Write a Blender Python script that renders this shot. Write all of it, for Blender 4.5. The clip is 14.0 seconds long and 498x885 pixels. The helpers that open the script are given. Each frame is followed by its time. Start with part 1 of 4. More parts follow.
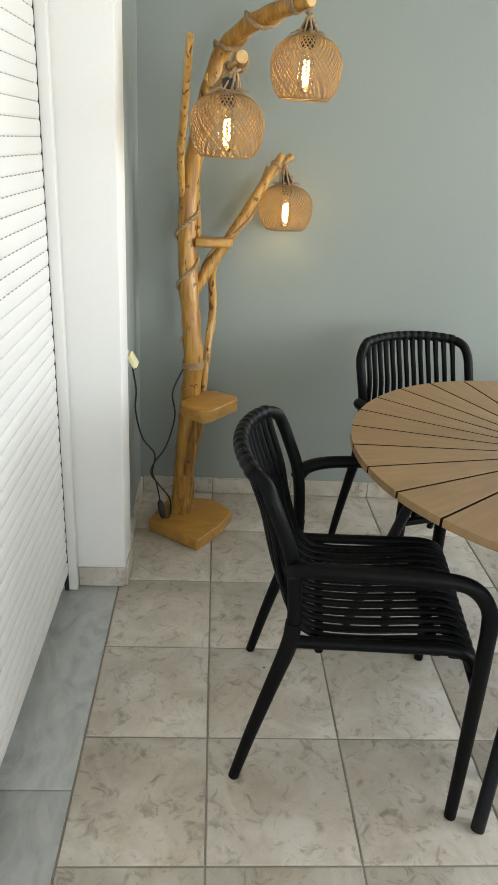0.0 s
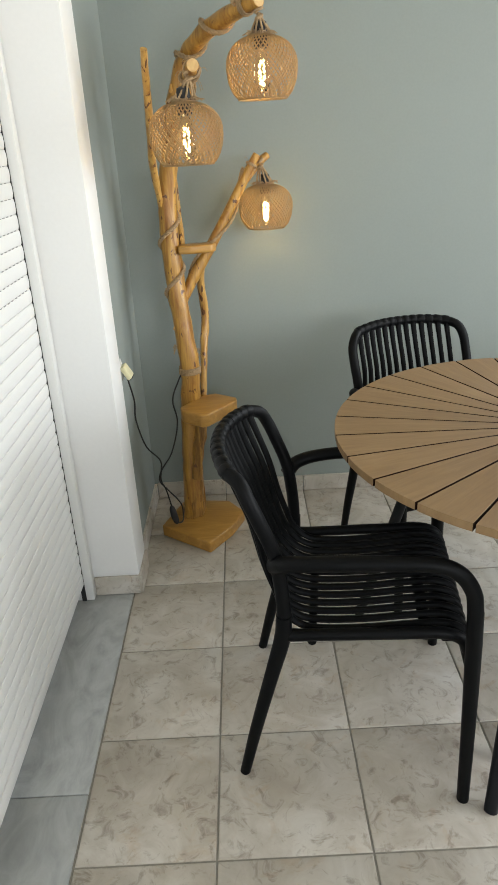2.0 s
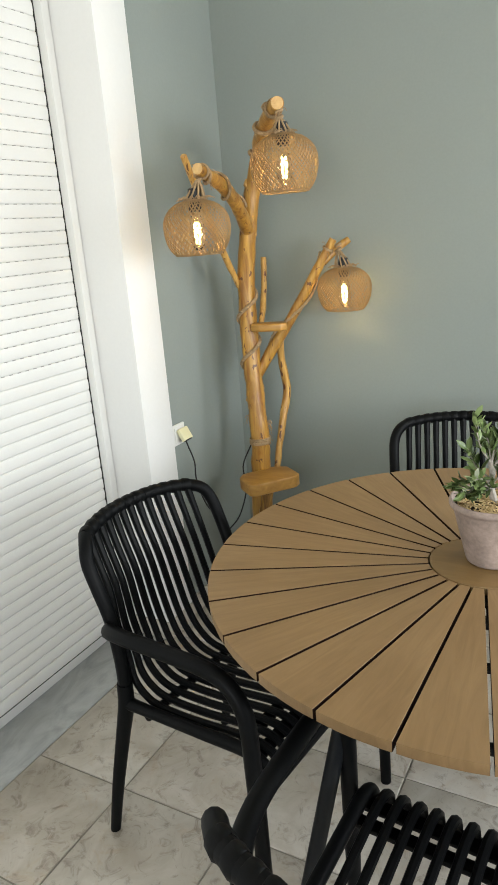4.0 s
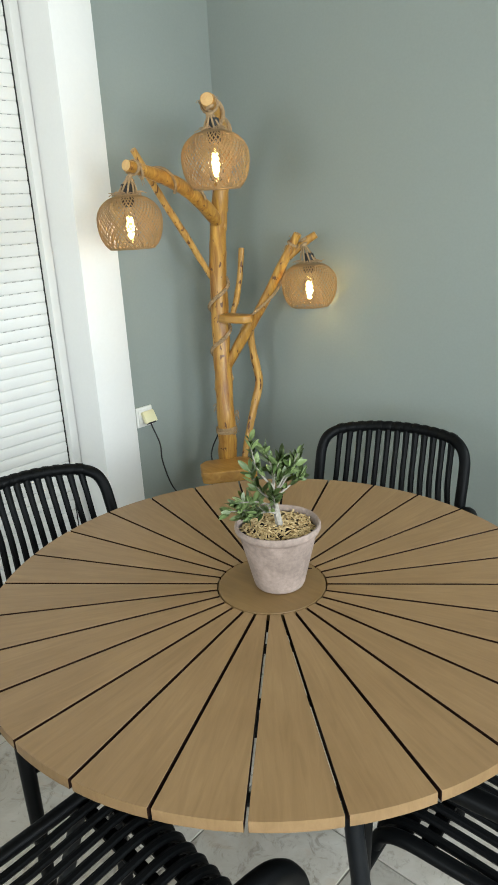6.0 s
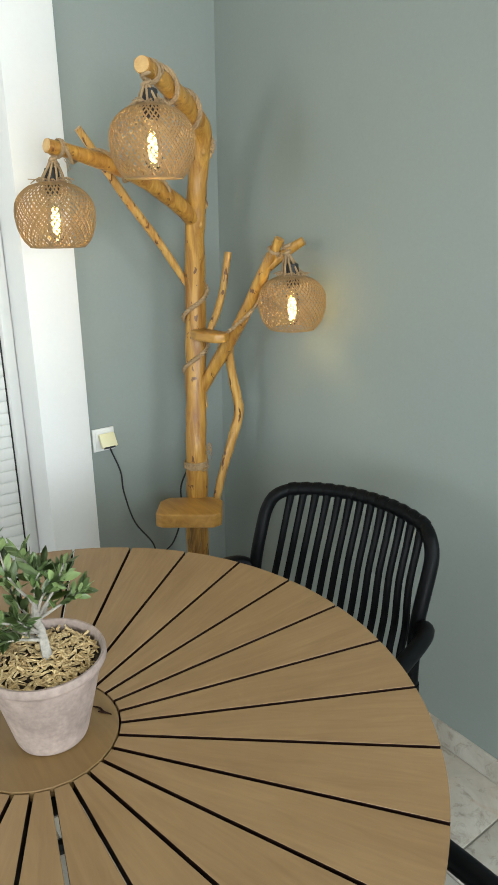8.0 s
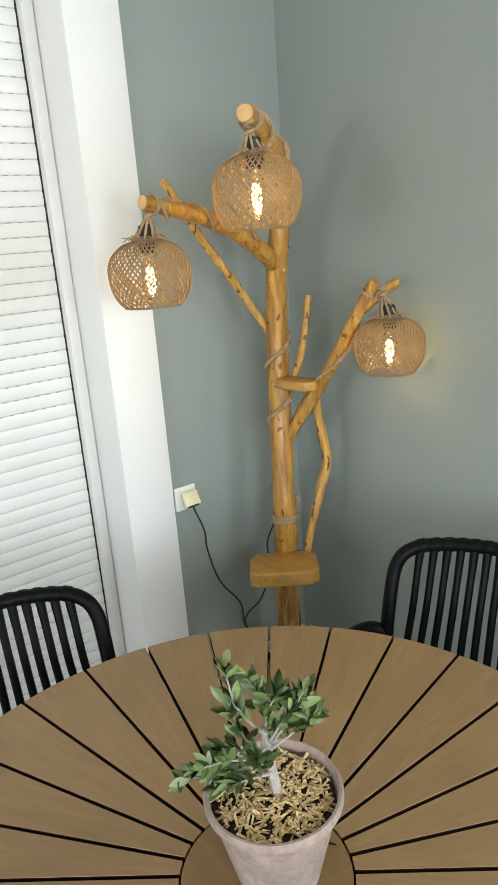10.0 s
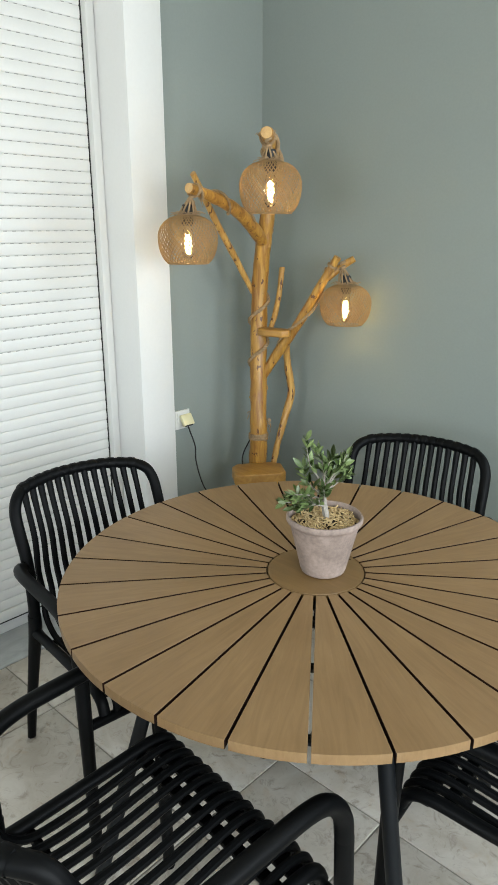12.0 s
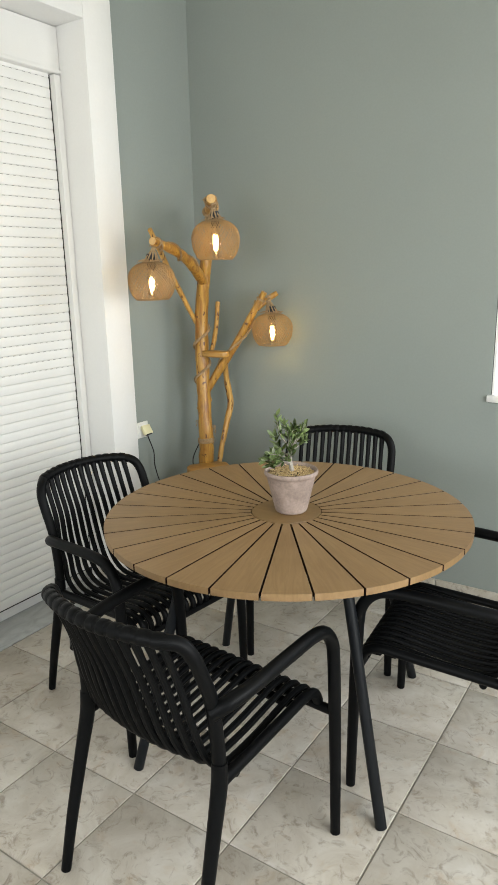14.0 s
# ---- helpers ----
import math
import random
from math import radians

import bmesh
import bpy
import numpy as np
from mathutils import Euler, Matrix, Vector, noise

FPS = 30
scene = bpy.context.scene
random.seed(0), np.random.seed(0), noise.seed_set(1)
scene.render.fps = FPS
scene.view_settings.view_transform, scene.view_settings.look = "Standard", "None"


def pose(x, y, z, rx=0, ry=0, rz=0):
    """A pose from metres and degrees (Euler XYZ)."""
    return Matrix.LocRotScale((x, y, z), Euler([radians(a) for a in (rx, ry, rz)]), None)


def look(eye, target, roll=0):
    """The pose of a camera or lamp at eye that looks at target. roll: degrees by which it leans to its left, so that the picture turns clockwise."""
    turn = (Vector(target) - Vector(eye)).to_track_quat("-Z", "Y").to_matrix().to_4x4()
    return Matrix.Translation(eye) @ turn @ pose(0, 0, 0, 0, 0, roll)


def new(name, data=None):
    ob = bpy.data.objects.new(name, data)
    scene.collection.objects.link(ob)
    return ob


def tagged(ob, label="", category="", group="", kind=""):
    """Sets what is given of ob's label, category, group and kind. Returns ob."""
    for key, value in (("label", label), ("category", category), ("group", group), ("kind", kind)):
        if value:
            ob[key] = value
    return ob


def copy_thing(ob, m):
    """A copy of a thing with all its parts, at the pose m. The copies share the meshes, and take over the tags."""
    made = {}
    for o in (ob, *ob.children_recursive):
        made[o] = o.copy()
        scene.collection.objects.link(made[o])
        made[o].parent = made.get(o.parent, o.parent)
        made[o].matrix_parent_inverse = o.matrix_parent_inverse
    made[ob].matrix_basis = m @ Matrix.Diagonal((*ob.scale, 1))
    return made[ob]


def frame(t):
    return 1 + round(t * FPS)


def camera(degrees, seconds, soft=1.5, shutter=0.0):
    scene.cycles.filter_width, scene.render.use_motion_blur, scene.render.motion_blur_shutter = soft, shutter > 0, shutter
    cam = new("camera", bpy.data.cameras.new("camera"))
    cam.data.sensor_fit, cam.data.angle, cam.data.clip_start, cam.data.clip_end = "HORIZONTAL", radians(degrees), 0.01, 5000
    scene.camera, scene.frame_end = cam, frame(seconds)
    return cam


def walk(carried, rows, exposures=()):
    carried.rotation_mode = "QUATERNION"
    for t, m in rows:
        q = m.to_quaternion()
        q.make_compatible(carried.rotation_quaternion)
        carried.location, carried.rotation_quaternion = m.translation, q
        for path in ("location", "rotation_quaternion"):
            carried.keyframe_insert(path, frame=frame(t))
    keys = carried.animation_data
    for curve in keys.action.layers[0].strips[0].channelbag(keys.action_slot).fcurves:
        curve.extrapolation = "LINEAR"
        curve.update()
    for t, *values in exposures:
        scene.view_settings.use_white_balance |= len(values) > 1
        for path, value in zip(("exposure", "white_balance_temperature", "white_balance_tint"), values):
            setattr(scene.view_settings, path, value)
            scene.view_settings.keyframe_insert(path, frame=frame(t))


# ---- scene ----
cam = camera(40.3, 14.0, 1.0)
PATH = [
    (0, (-0.023, -1.266, 1.378), (0.096, 0.56, 0.57), 3.5),
    (0.5, (0.073, -1.348, 1.385), (0.259, 0.472, 0.576), -2.5),
    (1, (0.075, -1.364, 1.404), (0.151, 0.497, 0.674), -2.8),
    (1.5, (0.086, -1.31, 1.396), (0.059, 0.543, 0.644), -3.3),
    (2, (0.121, -1.29, 1.389), (0.113, 0.538, 0.578), -3.2),
    (2.2, (0.114, -1.307, 1.425), (0.093, 0.549, 0.681), -5.1),
    (4.3, (1.142, -1.062, 1.383), (0.128, 0.557, 0.789), -3.3),
    (4.5, (1.134, -1.083, 1.427), (0.168, 0.52, 0.723), -1.8),
    (5, (1.355, -0.999, 1.429), (0.278, 0.55, 0.765), -4.4),
    (5.5, (1.491, -0.841, 1.426), (0.352, 0.671, 0.781), -2.0),
    (6, (1.652, -0.687, 1.427), (0.36, 0.697, 0.782), -3.1),
    (6.5, (1.822, -0.566, 1.44), (0.427, 0.716, 0.799), -1.1),
    (7, (1.839, -0.406, 1.41), (0.426, 0.851, 0.759), -1.3),
    (7.5, (1.751, -0.199, 1.414), (0.309, 1.017, 0.75), 0.3),
    (8, (1.665, -0.032, 1.419), (0.145, 1.096, 0.773), -0.5),
    (8.5, (1.568, 0.094, 1.456), (-0.058, 1.108, 0.882), 0.7),
    (9, (1.433, 0.077, 1.468), (-0.165, 1.141, 0.907), 0.1),
    (9.2, (1.351, 0.032, 1.479), (-0.234, 1.099, 0.887), -2.2),
    (11.3, (1.555, -0.615, 1.483), (0.198, 0.72, 0.869), -2.9),
    (11.5, (1.578, -0.704, 1.478), (0.279, 0.67, 0.825), -2.5),
    (12, (1.683, -0.884, 1.452), (0.378, 0.505, 0.846), -0.1),
    (12.5, (1.806, -1.035, 1.463), (0.475, 0.324, 0.847), -0.0),
    (13, (1.836, -1.2, 1.46), (0.554, 0.24, 0.929), -1.3),
    (13.5, (1.849, -1.379, 1.451), (0.724, 0.171, 0.875), -1.4),
    (14, (1.872, -1.502, 1.457), (0.797, 0.108, 0.958), -1.3),
]
EXPOSURES = [(0.0, -0.11, 6450, 12), (1.5, -0.14, 6400, 13), (4.5, -0.20, 6450, 11), (6.5, -0.25, 6100, 7), (8.0, -0.25, 6150, 8), (9.0, -0.20, 6300, 12), (11.5, -0.38, 6150, 9), (12.5, -0.37, 6200, 9), (14.0, -0.36, 6600, 12)]
walk(cam, [(t, look(eye, target, roll)) for t, eye, target, roll in PATH], EXPOSURES)

# ---- plan ----
TILE = 0.333
WALL_X, WALL_Y = -0.287, 1.31        # inner faces of the house wall and of the end wall
EAST, SOUTH, TOP = 3.3, -3.3, 2.85
GREY_X = WALL_X - 0.016               # the grey paint lies behind the white strip
SHUT_X = -0.465
JAMB_Y = 0.632

# ---- light ----
world = bpy.data.worlds.new("sky")
scene.world = world
world.use_nodes = True
wn = world.node_tree.nodes
sky = wn.new("ShaderNodeTexSky")
sky.sky_type, sky.sun_disc = "NISHITA", False
sky.sun_elevation, sky.sun_rotation = radians(52), radians(215)
wn["Background"].inputs[1].default_value = 0.14
world.node_tree.links.new(sky.outputs[0], wn["Background"].inputs[0])
sun = new("sun", bpy.data.lights.new("sun", "SUN"))
sun.data.energy, sun.data.angle, sun.data.color = 5.0, radians(0.5), (1.0, 0.95, 0.87)
sun.matrix_world = look((0, 0, 0), (0.44, 0.62, -1.0))


def opening_light(name, m, width, height, watts, color=(0.955, 0.995, 0.985)):
    lamp = new(name, bpy.data.lights.new(name, "AREA"))
    lamp.data.shape, lamp.data.size, lamp.data.size_y = "RECTANGLE", width, height
    lamp.data.energy, lamp.data.color = watts, color
    lamp.matrix_world = m
    return lamp


opening_light("daylight_east", look((EAST + 0.05, -0.9, 1.41), (0, -0.9, 0.85)), 2.2, 1.0, 116)
opening_light("daylight_north", look((2.22, 1.40, 1.62), (0.0, 0.85, 1.2)), 0.9, 1.25, 32)
opening_light("daylight_south", look((1.4, SOUTH - 0.05, 1.41), (1.4, 0, 0.8)), 1.3, 1.0, 50)


# ---- materials ----
def nodes_of(name):
    m = bpy.data.materials.new(name)
    m.use_nodes = True
    return m, m.node_tree.nodes, m.node_tree.links, m.node_tree.nodes["Principled BSDF"]


def coords(n, l, stretch=(1, 1, 1), shuffle=0.0):
    """Object coordinates, stretched; shuffle moves them by each object's random number."""
    tc, mp = n.new("ShaderNodeTexCoord"), n.new("ShaderNodeMapping")
    mp.inputs["Scale"].default_value = stretch
    l.new(tc.outputs["Object"], mp.inputs["Vector"])
    if shuffle:
        info, mul = n.new("ShaderNodeObjectInfo"), n.new("ShaderNodeMath")
        mul.operation, mul.inputs[1].default_value = "MULTIPLY", shuffle
        comb = n.new("ShaderNodeCombineXYZ")
        l.new(info.outputs["Random"], mul.inputs[0])
        for k in range(3):
            l.new(mul.outputs[0], comb.inputs[k])
        l.new(comb.outputs[0], mp.inputs["Location"])
    return mp.outputs[0]


def noise_of(n, l, vec, scale, detail=4, rough=0.55, distort=0.0):
    t = n.new("ShaderNodeTexNoise")
    t.inputs["Scale"].default_value, t.inputs["Detail"].default_value = scale, detail
    t.inputs["Roughness"].default_value, t.inputs["Distortion"].default_value = rough, distort
    l.new(vec, t.inputs["Vector"])
    return t.outputs["Fac"]


def ramp(n, l, fac, stops):
    r = n.new("ShaderNodeValToRGB")
    el = r.color_ramp.elements
    while len(el) < len(stops):
        el.new(0.5)
    for e, (p, c) in zip(el, stops):
        e.position, e.color = p, (*c, 1)
    l.new(fac, r.inputs[0])
    return r.outputs[0]


def blend(n, l, kind, fac, a, b):
    m = n.new("ShaderNodeMix")
    m.data_type, m.blend_type = "RGBA", kind
    if isinstance(fac, float):
        m.inputs[0].default_value = fac
    else:
        l.new(fac, m.inputs[0])
    for sock, v in ((m.inputs[6], a), (m.inputs[7], b)):
        if isinstance(v, tuple):
            sock.default_value = (*v, 1)
        else:
            l.new(v, sock)
    return m.outputs[2]


def relief(n, l, p, height, strength, distance):
    b = n.new("ShaderNodeBump")
    b.inputs["Strength"].default_value, b.inputs["Distance"].default_value = strength, distance
    l.new(height, b.inputs["Height"])
    l.new(b.outputs[0], p.inputs["Normal"])


def tone(c, f):
    return tuple(min(1.0, v * f) for v in c)


def plain(name, color, rough=0.5, vary=0.08, coarse=3.0, fine=60.0, bump=0.15, depth=0.001, metal=0.0, stretch=(1, 1, 1), shuffle=0.0, gloss=0.5):
    """A surface with soft variation at two scales and fine relief."""
    m, n, l, p = nodes_of(name)
    v = coords(n, l, stretch, shuffle)
    a, b = noise_of(n, l, v, coarse), noise_of(n, l, v, fine, 3)
    c = ramp(n, l, a, [(0.3, tone(color, 1 - vary)), (0.7, tone(color, 1 + vary))])
    g = ramp(n, l, b, [(0.3, (1 - vary,) * 3), (0.7, (1.0,) * 3)])
    l.new(blend(n, l, "MULTIPLY", 1.0, c, g), p.inputs["Base Color"])
    r = n.new("ShaderNodeMapRange")
    r.inputs[3].default_value, r.inputs[4].default_value = max(0.02, rough - 0.08), min(1, rough + 0.08)
    l.new(a, r.inputs[0])
    l.new(r.outputs[0], p.inputs["Roughness"])
    p.inputs["Metallic"].default_value = metal
    p.inputs["Specular IOR Level"].default_value = gloss
    if bump:
        relief(n, l, p, b, bump, depth)
    return m


def tile_material(name):
    m, n, l, p = nodes_of(name)
    v = coords(n, l, (1, 1, 1), 37.0)
    cloud = noise_of(n, l, v, 7.0, 7, 0.62, 0.9)
    vein = noise_of(n, l, v, 21.0, 8, 0.70, 1.3)
    rust = noise_of(n, l, v, 11.0, 5, 0.6, 1.2)
    grain = noise_of(n, l, v, 160.0, 2)
    base = ramp(n, l, cloud, [(0.30, (0.385, 0.348, 0.292)), (0.45, (0.450, 0.416, 0.357)), (0.58, (0.510, 0.482, 0.426)), (0.72, (0.565, 0.545, 0.497))])
    c = blend(n, l, "MULTIPLY", 1.0, base, ramp(n, l, vein, [(0.33, (0.60, 0.56, 0.53)), (0.475, (1, 1, 1)), (0.62, (1, 1, 1)), (0.74, (0.86, 0.83, 0.81))]))
    c = blend(n, l, "MULTIPLY", 0.5, c, ramp(n, l, rust, [(0.56, (1, 1, 1)), (0.68, (0.92, 0.80, 0.68))]))
    info = n.new("ShaderNodeObjectInfo")
    c = blend(n, l, "MULTIPLY", 1.0, c, ramp(n, l, info.outputs["Random"], [(0, (0.92, 0.91, 0.90)), (1, (1.0, 1.0, 1.0))]))
    l.new(c, p.inputs["Base Color"])
    l.new(ramp(n, l, vein, [(0.3, (0.42,) * 3), (0.7, (0.30,) * 3)]), p.inputs["Roughness"])
    relief(n, l, p, blend(n, l, "MIX", 0.3, vein, grain), 0.12, 0.002)
    return m


def marble_material(name, dark, light):
    m, n, l, p = nodes_of(name)
    v = coords(n, l, (1.6, 0.7, 1))
    a, b = noise_of(n, l, v, 6.0, 7, 0.6, 2.5), noise_of(n, l, v, 40, 3)
    c = ramp(n, l, a, [(0.3, dark), (0.5, light), (0.62, tone(light, 1.12)), (0.75, tone(dark, 1.2))])
    l.new(blend(n, l, "MULTIPLY", 0.25, c, ramp(n, l, b, [(0.3, (0.8,) * 3), (0.7, (1.0,) * 3)])), p.inputs["Base Color"])
    p.inputs["Roughness"].default_value = 0.28
    relief(n, l, p, b, 0.05, 0.001)
    return m


def wood_material(name, dark, light, rough=0.5, grain=(3, 3, 0.25), scale=26.0, knots=0.0, shuffle=0.0, bump=0.25, coat=0.0, streak=(1, 1, 0.45, 0.625)):
    """Wood whose grain runs along the axis with the smallest stretch."""
    m, n, l, p = nodes_of(name)
    v = coords(n, l, grain, shuffle)
    w = coords(n, l, (1, 1, 1), shuffle)
    lines = noise_of(n, l, v, scale, 6, 0.6, 0.8)
    patches = noise_of(n, l, w, 5.0, 4)
    c = ramp(n, l, lines, [(0.3, dark), (0.52, tuple((a + b) / 2 for a, b in zip(dark, light))), (0.72, light)])
    c = blend(n, l, "MULTIPLY", 0.6, c, ramp(n, l, patches, [(0.3, (0.78, 0.74, 0.68)), (0.65, (1, 1, 1))]))
    if knots:
        k = noise_of(n, l, coords(n, l, streak[:3], shuffle), 40.0, 2, 0.5, 0.4)
        f = n.new("ShaderNodeMapRange")
        f.inputs[1].default_value, f.inputs[2].default_value = streak[3], streak[3] + 0.04
        f.inputs[4].default_value = knots
        l.new(k, f.inputs[0])
        c = blend(n, l, "MIX", f.outputs[0], c, (0.10, 0.036, 0.012))
    l.new(c, p.inputs["Base Color"])
    p.inputs["Roughness"].default_value = rough
    p.inputs["Coat Weight"].default_value = coat
    p.inputs["Coat Roughness"].default_value = 0.3
    relief(n, l, p, lines, bump, 0.002)
    return m


def glow_material(name, color, strength):
    m, n, l, p = nodes_of(name)
    p.inputs["Base Color"].default_value = (*color, 1)
    p.inputs["Emission Color"].default_value = (*color, 1)
    p.inputs["Emission Strength"].default_value = strength
    return m


def glass_material(name, color=(1, 1, 1), rough=0.02):
    m, n, l, p = nodes_of(name)
    p.inputs["Base Color"].default_value = (*color, 1)
    p.inputs["Roughness"].default_value = rough
    p.inputs["Transmission Weight"].default_value = 1.0
    p.inputs["IOR"].default_value = 1.45
    return m


def leaf_material(name, dark, light):
    m, n, l, p = nodes_of(name)
    info = n.new("ShaderNodeObjectInfo")
    geo = n.new("ShaderNodeNewGeometry")
    add = n.new("ShaderNodeMath")
    add.operation = "ADD"
    l.new(info.outputs["Random"], add.inputs[0])
    l.new(geo.outputs["Random Per Island"], add.inputs[1])
    fr = n.new("ShaderNodeMath")
    fr.operation = "FRACT"
    l.new(add.outputs[0], fr.inputs[0])
    c = ramp(n, l, fr.outputs[0], [(0.0, dark), (0.6, light), (0.9, tone(light, 1.5)), (1.0, (0.46, 0.50, 0.38))])
    v = coords(n, l)
    c = blend(n, l, "MULTIPLY", 0.5, c, ramp(n, l, noise_of(n, l, v, 90, 3), [(0.3, (0.7,) * 3), (0.7, (1,) * 3)]))
    l.new(c, p.inputs["Base Color"])
    p.inputs["Roughness"].default_value = 0.36
    p.inputs["Subsurface Weight"].default_value = 0.0
    return m


def translucent(m, color, share):
    """Lets a share of the light through a thin material."""
    n, l = m.node_tree.nodes, m.node_tree.links
    t, mix = n.new("ShaderNodeBsdfTranslucent"), n.new("ShaderNodeMixShader")
    t.inputs["Color"].default_value = (*color, 1)
    mix.inputs[0].default_value = share
    l.new(n["Principled BSDF"].outputs[0], mix.inputs[1])
    l.new(t.outputs[0], mix.inputs[2])
    l.new(mix.outputs[0], n["Material Output"].inputs[0])
    return m


TILES = tile_material("glazed_tile")
GROUT = plain("grout", (0.28, 0.265, 0.228), 0.9, 0.12, 6, 150, 0.3)
MARBLE = marble_material("grey_marble", (0.285, 0.297, 0.292), (0.36, 0.376, 0.372))
SILL_MARBLE = marble_material("white_marble", (0.62, 0.63, 0.62), (0.78, 0.78, 0.77))
GREY_WALL = plain("grey_green_paint", (0.251, 0.283, 0.266), 0.75, 0.035, 1.2, 120, 0.10, 0.0012)
WHITE_WALL = plain("white_paint", (0.75, 0.75, 0.735), 0.65, 0.02, 1.5, 90, 0.10, 0.001)
CREAM = plain("cream_paint", (0.47, 0.43, 0.32), 0.7, 0.03, 1.5, 90, 0.1, 0.001)
WHITE_ALU = plain("white_aluminium", (0.70, 0.70, 0.68), 0.38, 0.02, 3, 200, 0.03, 0.0005)
BLACK_RESIN = plain("black_resin", (0.0023, 0.0027, 0.0031), 0.48, 0.15, 8, 420, 0.12, 0.0004, gloss=0.11)
BLACK_STEEL = plain("black_steel", (0.006, 0.0075, 0.0092), 0.45, 0.12, 8, 300, 0.08, 0.0004, gloss=0.22)
BLACK_RUBBER = plain("black_rubber", (0.012, 0.012, 0.012), 0.6, 0.1, 10, 200, 0.1)
SLOT_GREY = plain("grey_slot", (0.34, 0.34, 0.33), 0.8)
# near-black for slat sides inside the gaps, also for small dark bits
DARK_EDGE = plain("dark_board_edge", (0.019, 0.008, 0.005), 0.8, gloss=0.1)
TABLE_WOOD = wood_material("table_wood", (0.220, 0.134, 0.058), (0.280, 0.177, 0.081), 0.48, (1.0, 9.0, 3.0), 9.0, shuffle=23.0, bump=0.08)
DISC_WOOD = wood_material("disc_wood", (0.170, 0.102, 0.036), (0.215, 0.130, 0.048), 0.48, (1.0, 9.0, 3.0), 9.0, bump=0.08)
LOG = wood_material("varnished_log", (0.22, 0.082, 0.010), (0.575, 0.328, 0.062), 0.40, (2.2, 2.2, 0.22), 24.0, knots=0.95, bump=0.6, coat=0.12, streak=(1.4, 1.4, 0.8, 0.660))
ROOT = wood_material("rough_root", (0.10, 0.036, 0.006), (0.52, 0.285, 0.055), 0.48, (2.4, 2.4, 0.2), 20.0, knots=0.95, bump=0.8, streak=(1.2, 1.2, 0.3, 0.610))
LIMB = wood_material("streaked_limb", (0.33, 0.150, 0.026), (0.64, 0.400, 0.110), 0.42, (2.2, 2.2, 0.22), 24.0, knots=0.98, bump=0.4, coat=0.2, streak=(1.5, 1.5, 0.45, 0.600))
LOG_END = wood_material("cut_log", (0.50, 0.30, 0.11), (0.74, 0.50, 0.22), 0.55, (2, 2, 2), 18.0, bump=0.1)
PLANK = wood_material("varnished_plank", (0.32, 0.150, 0.022), (0.49, 0.270, 0.056), 0.42, (0.5, 3, 3), 14.0, bump=0.15, coat=0.25)
ROPE = plain("jute_rope", (0.36, 0.245, 0.130), 0.9, 0.25, 40, 300, 0.6, 0.002)
WEAVE = translucent(plain("woven_bamboo", (0.27, 0.195, 0.112), 0.7, 0.25, 25, 200, 0.3), (0.60, 0.47, 0.24), 0.34)
GLASS = glass_material("bulb_glass", (1.0, 0.93, 0.80))
FILAMENT = [glow_material("hot_filament", (1.0, 0.70, 0.27), k) for k in (270, 220, 230)]
TERRACOTTA = plain("washed_terracotta", (0.35, 0.272, 0.232), 0.85, 0.24, 22, 130, 0.3, 0.0015)
SOIL = plain("soil", (0.05, 0.035, 0.025), 0.95, 0.4, 30, 200, 0.8, 0.004)
CHIP = wood_material("bark_chip", (0.34, 0.22, 0.09), (0.80, 0.63, 0.34), 0.8, (1, 5, 5), 40.0, shuffle=9.0)
BARK = plain("olive_bark", (0.36, 0.33, 0.285), 0.9, 0.25, 40, 200, 0.7, 0.003)
LEAF = leaf_material("olive_leaf", (0.075, 0.125, 0.035), (0.205, 0.275, 0.105))
BUSH_LEAF = leaf_material("bush_leaf", (0.13, 0.20, 0.02), (0.32, 0.40, 0.06))
SOCKET_WHITE = plain("socket_plastic", (0.74, 0.74, 0.71), 0.35, 0.02, 5, 200, 0.02)
PLUG_CREAM = plain("cream_plastic", (0.70, 0.66, 0.42), 0.4, 0.03, 5, 200, 0.02)
PEELED = plain("peeled_plaster", (0.50, 0.49, 0.47), 0.9, 0.12, 3, 60, 0.5, 0.004)
EARTH = plain("dry_ground", (0.34, 0.30, 0.23), 0.95, 0.2, 0.6, 9, 0.4, 0.02)
ROCK_HILL = plain("pale_hill", (0.66, 0.64, 0.60), 0.95, 0.25, 0.12, 1.4, 0.4, 0.1)


# ---- building helpers ----
def mesh_from(bm, name, material, smooth=True):
    bmesh.ops.recalc_face_normals(bm, faces=bm.faces)
    me = bpy.data.meshes.new(name)
    bm.to_mesh(me)
    bm.free()
    me.materials.append(material)
    if smooth:
        me.shade_smooth()
        me.set_sharp_from_angle(angle=radians(38))
    return me


def part(name, bm, material, parent, label="", smooth=True):
    ob = new(name, mesh_from(bm, name, material, smooth))
    ob.parent = parent
    return tagged(ob, label)


def thing(name, m, label, category, group="", kind=""):
    ob = new(name)
    ob.empty_display_size = 0.1
    ob.matrix_world = m
    return tagged(ob, label, category, group, kind)


def structure(name, bm, material, label, category, smooth=True):
    return tagged(new(name, mesh_from(bm, name, material, smooth)), label, category, "", "structure")


def box(bm, lo, hi, bevel=0.0, segments=2):
    lo, hi = Vector(lo), Vector(hi)
    made = bmesh.ops.create_cube(bm, size=1.0, matrix=Matrix.Translation((lo + hi) / 2) @ Matrix.Diagonal((*(hi - lo), 1)))
    if bevel:
        edges = {e for v in made["verts"] for e in v.link_edges}
        bmesh.ops.bevel(bm, geom=list(edges), offset=bevel, segments=segments, profile=0.5, affect="EDGES")
    return bm


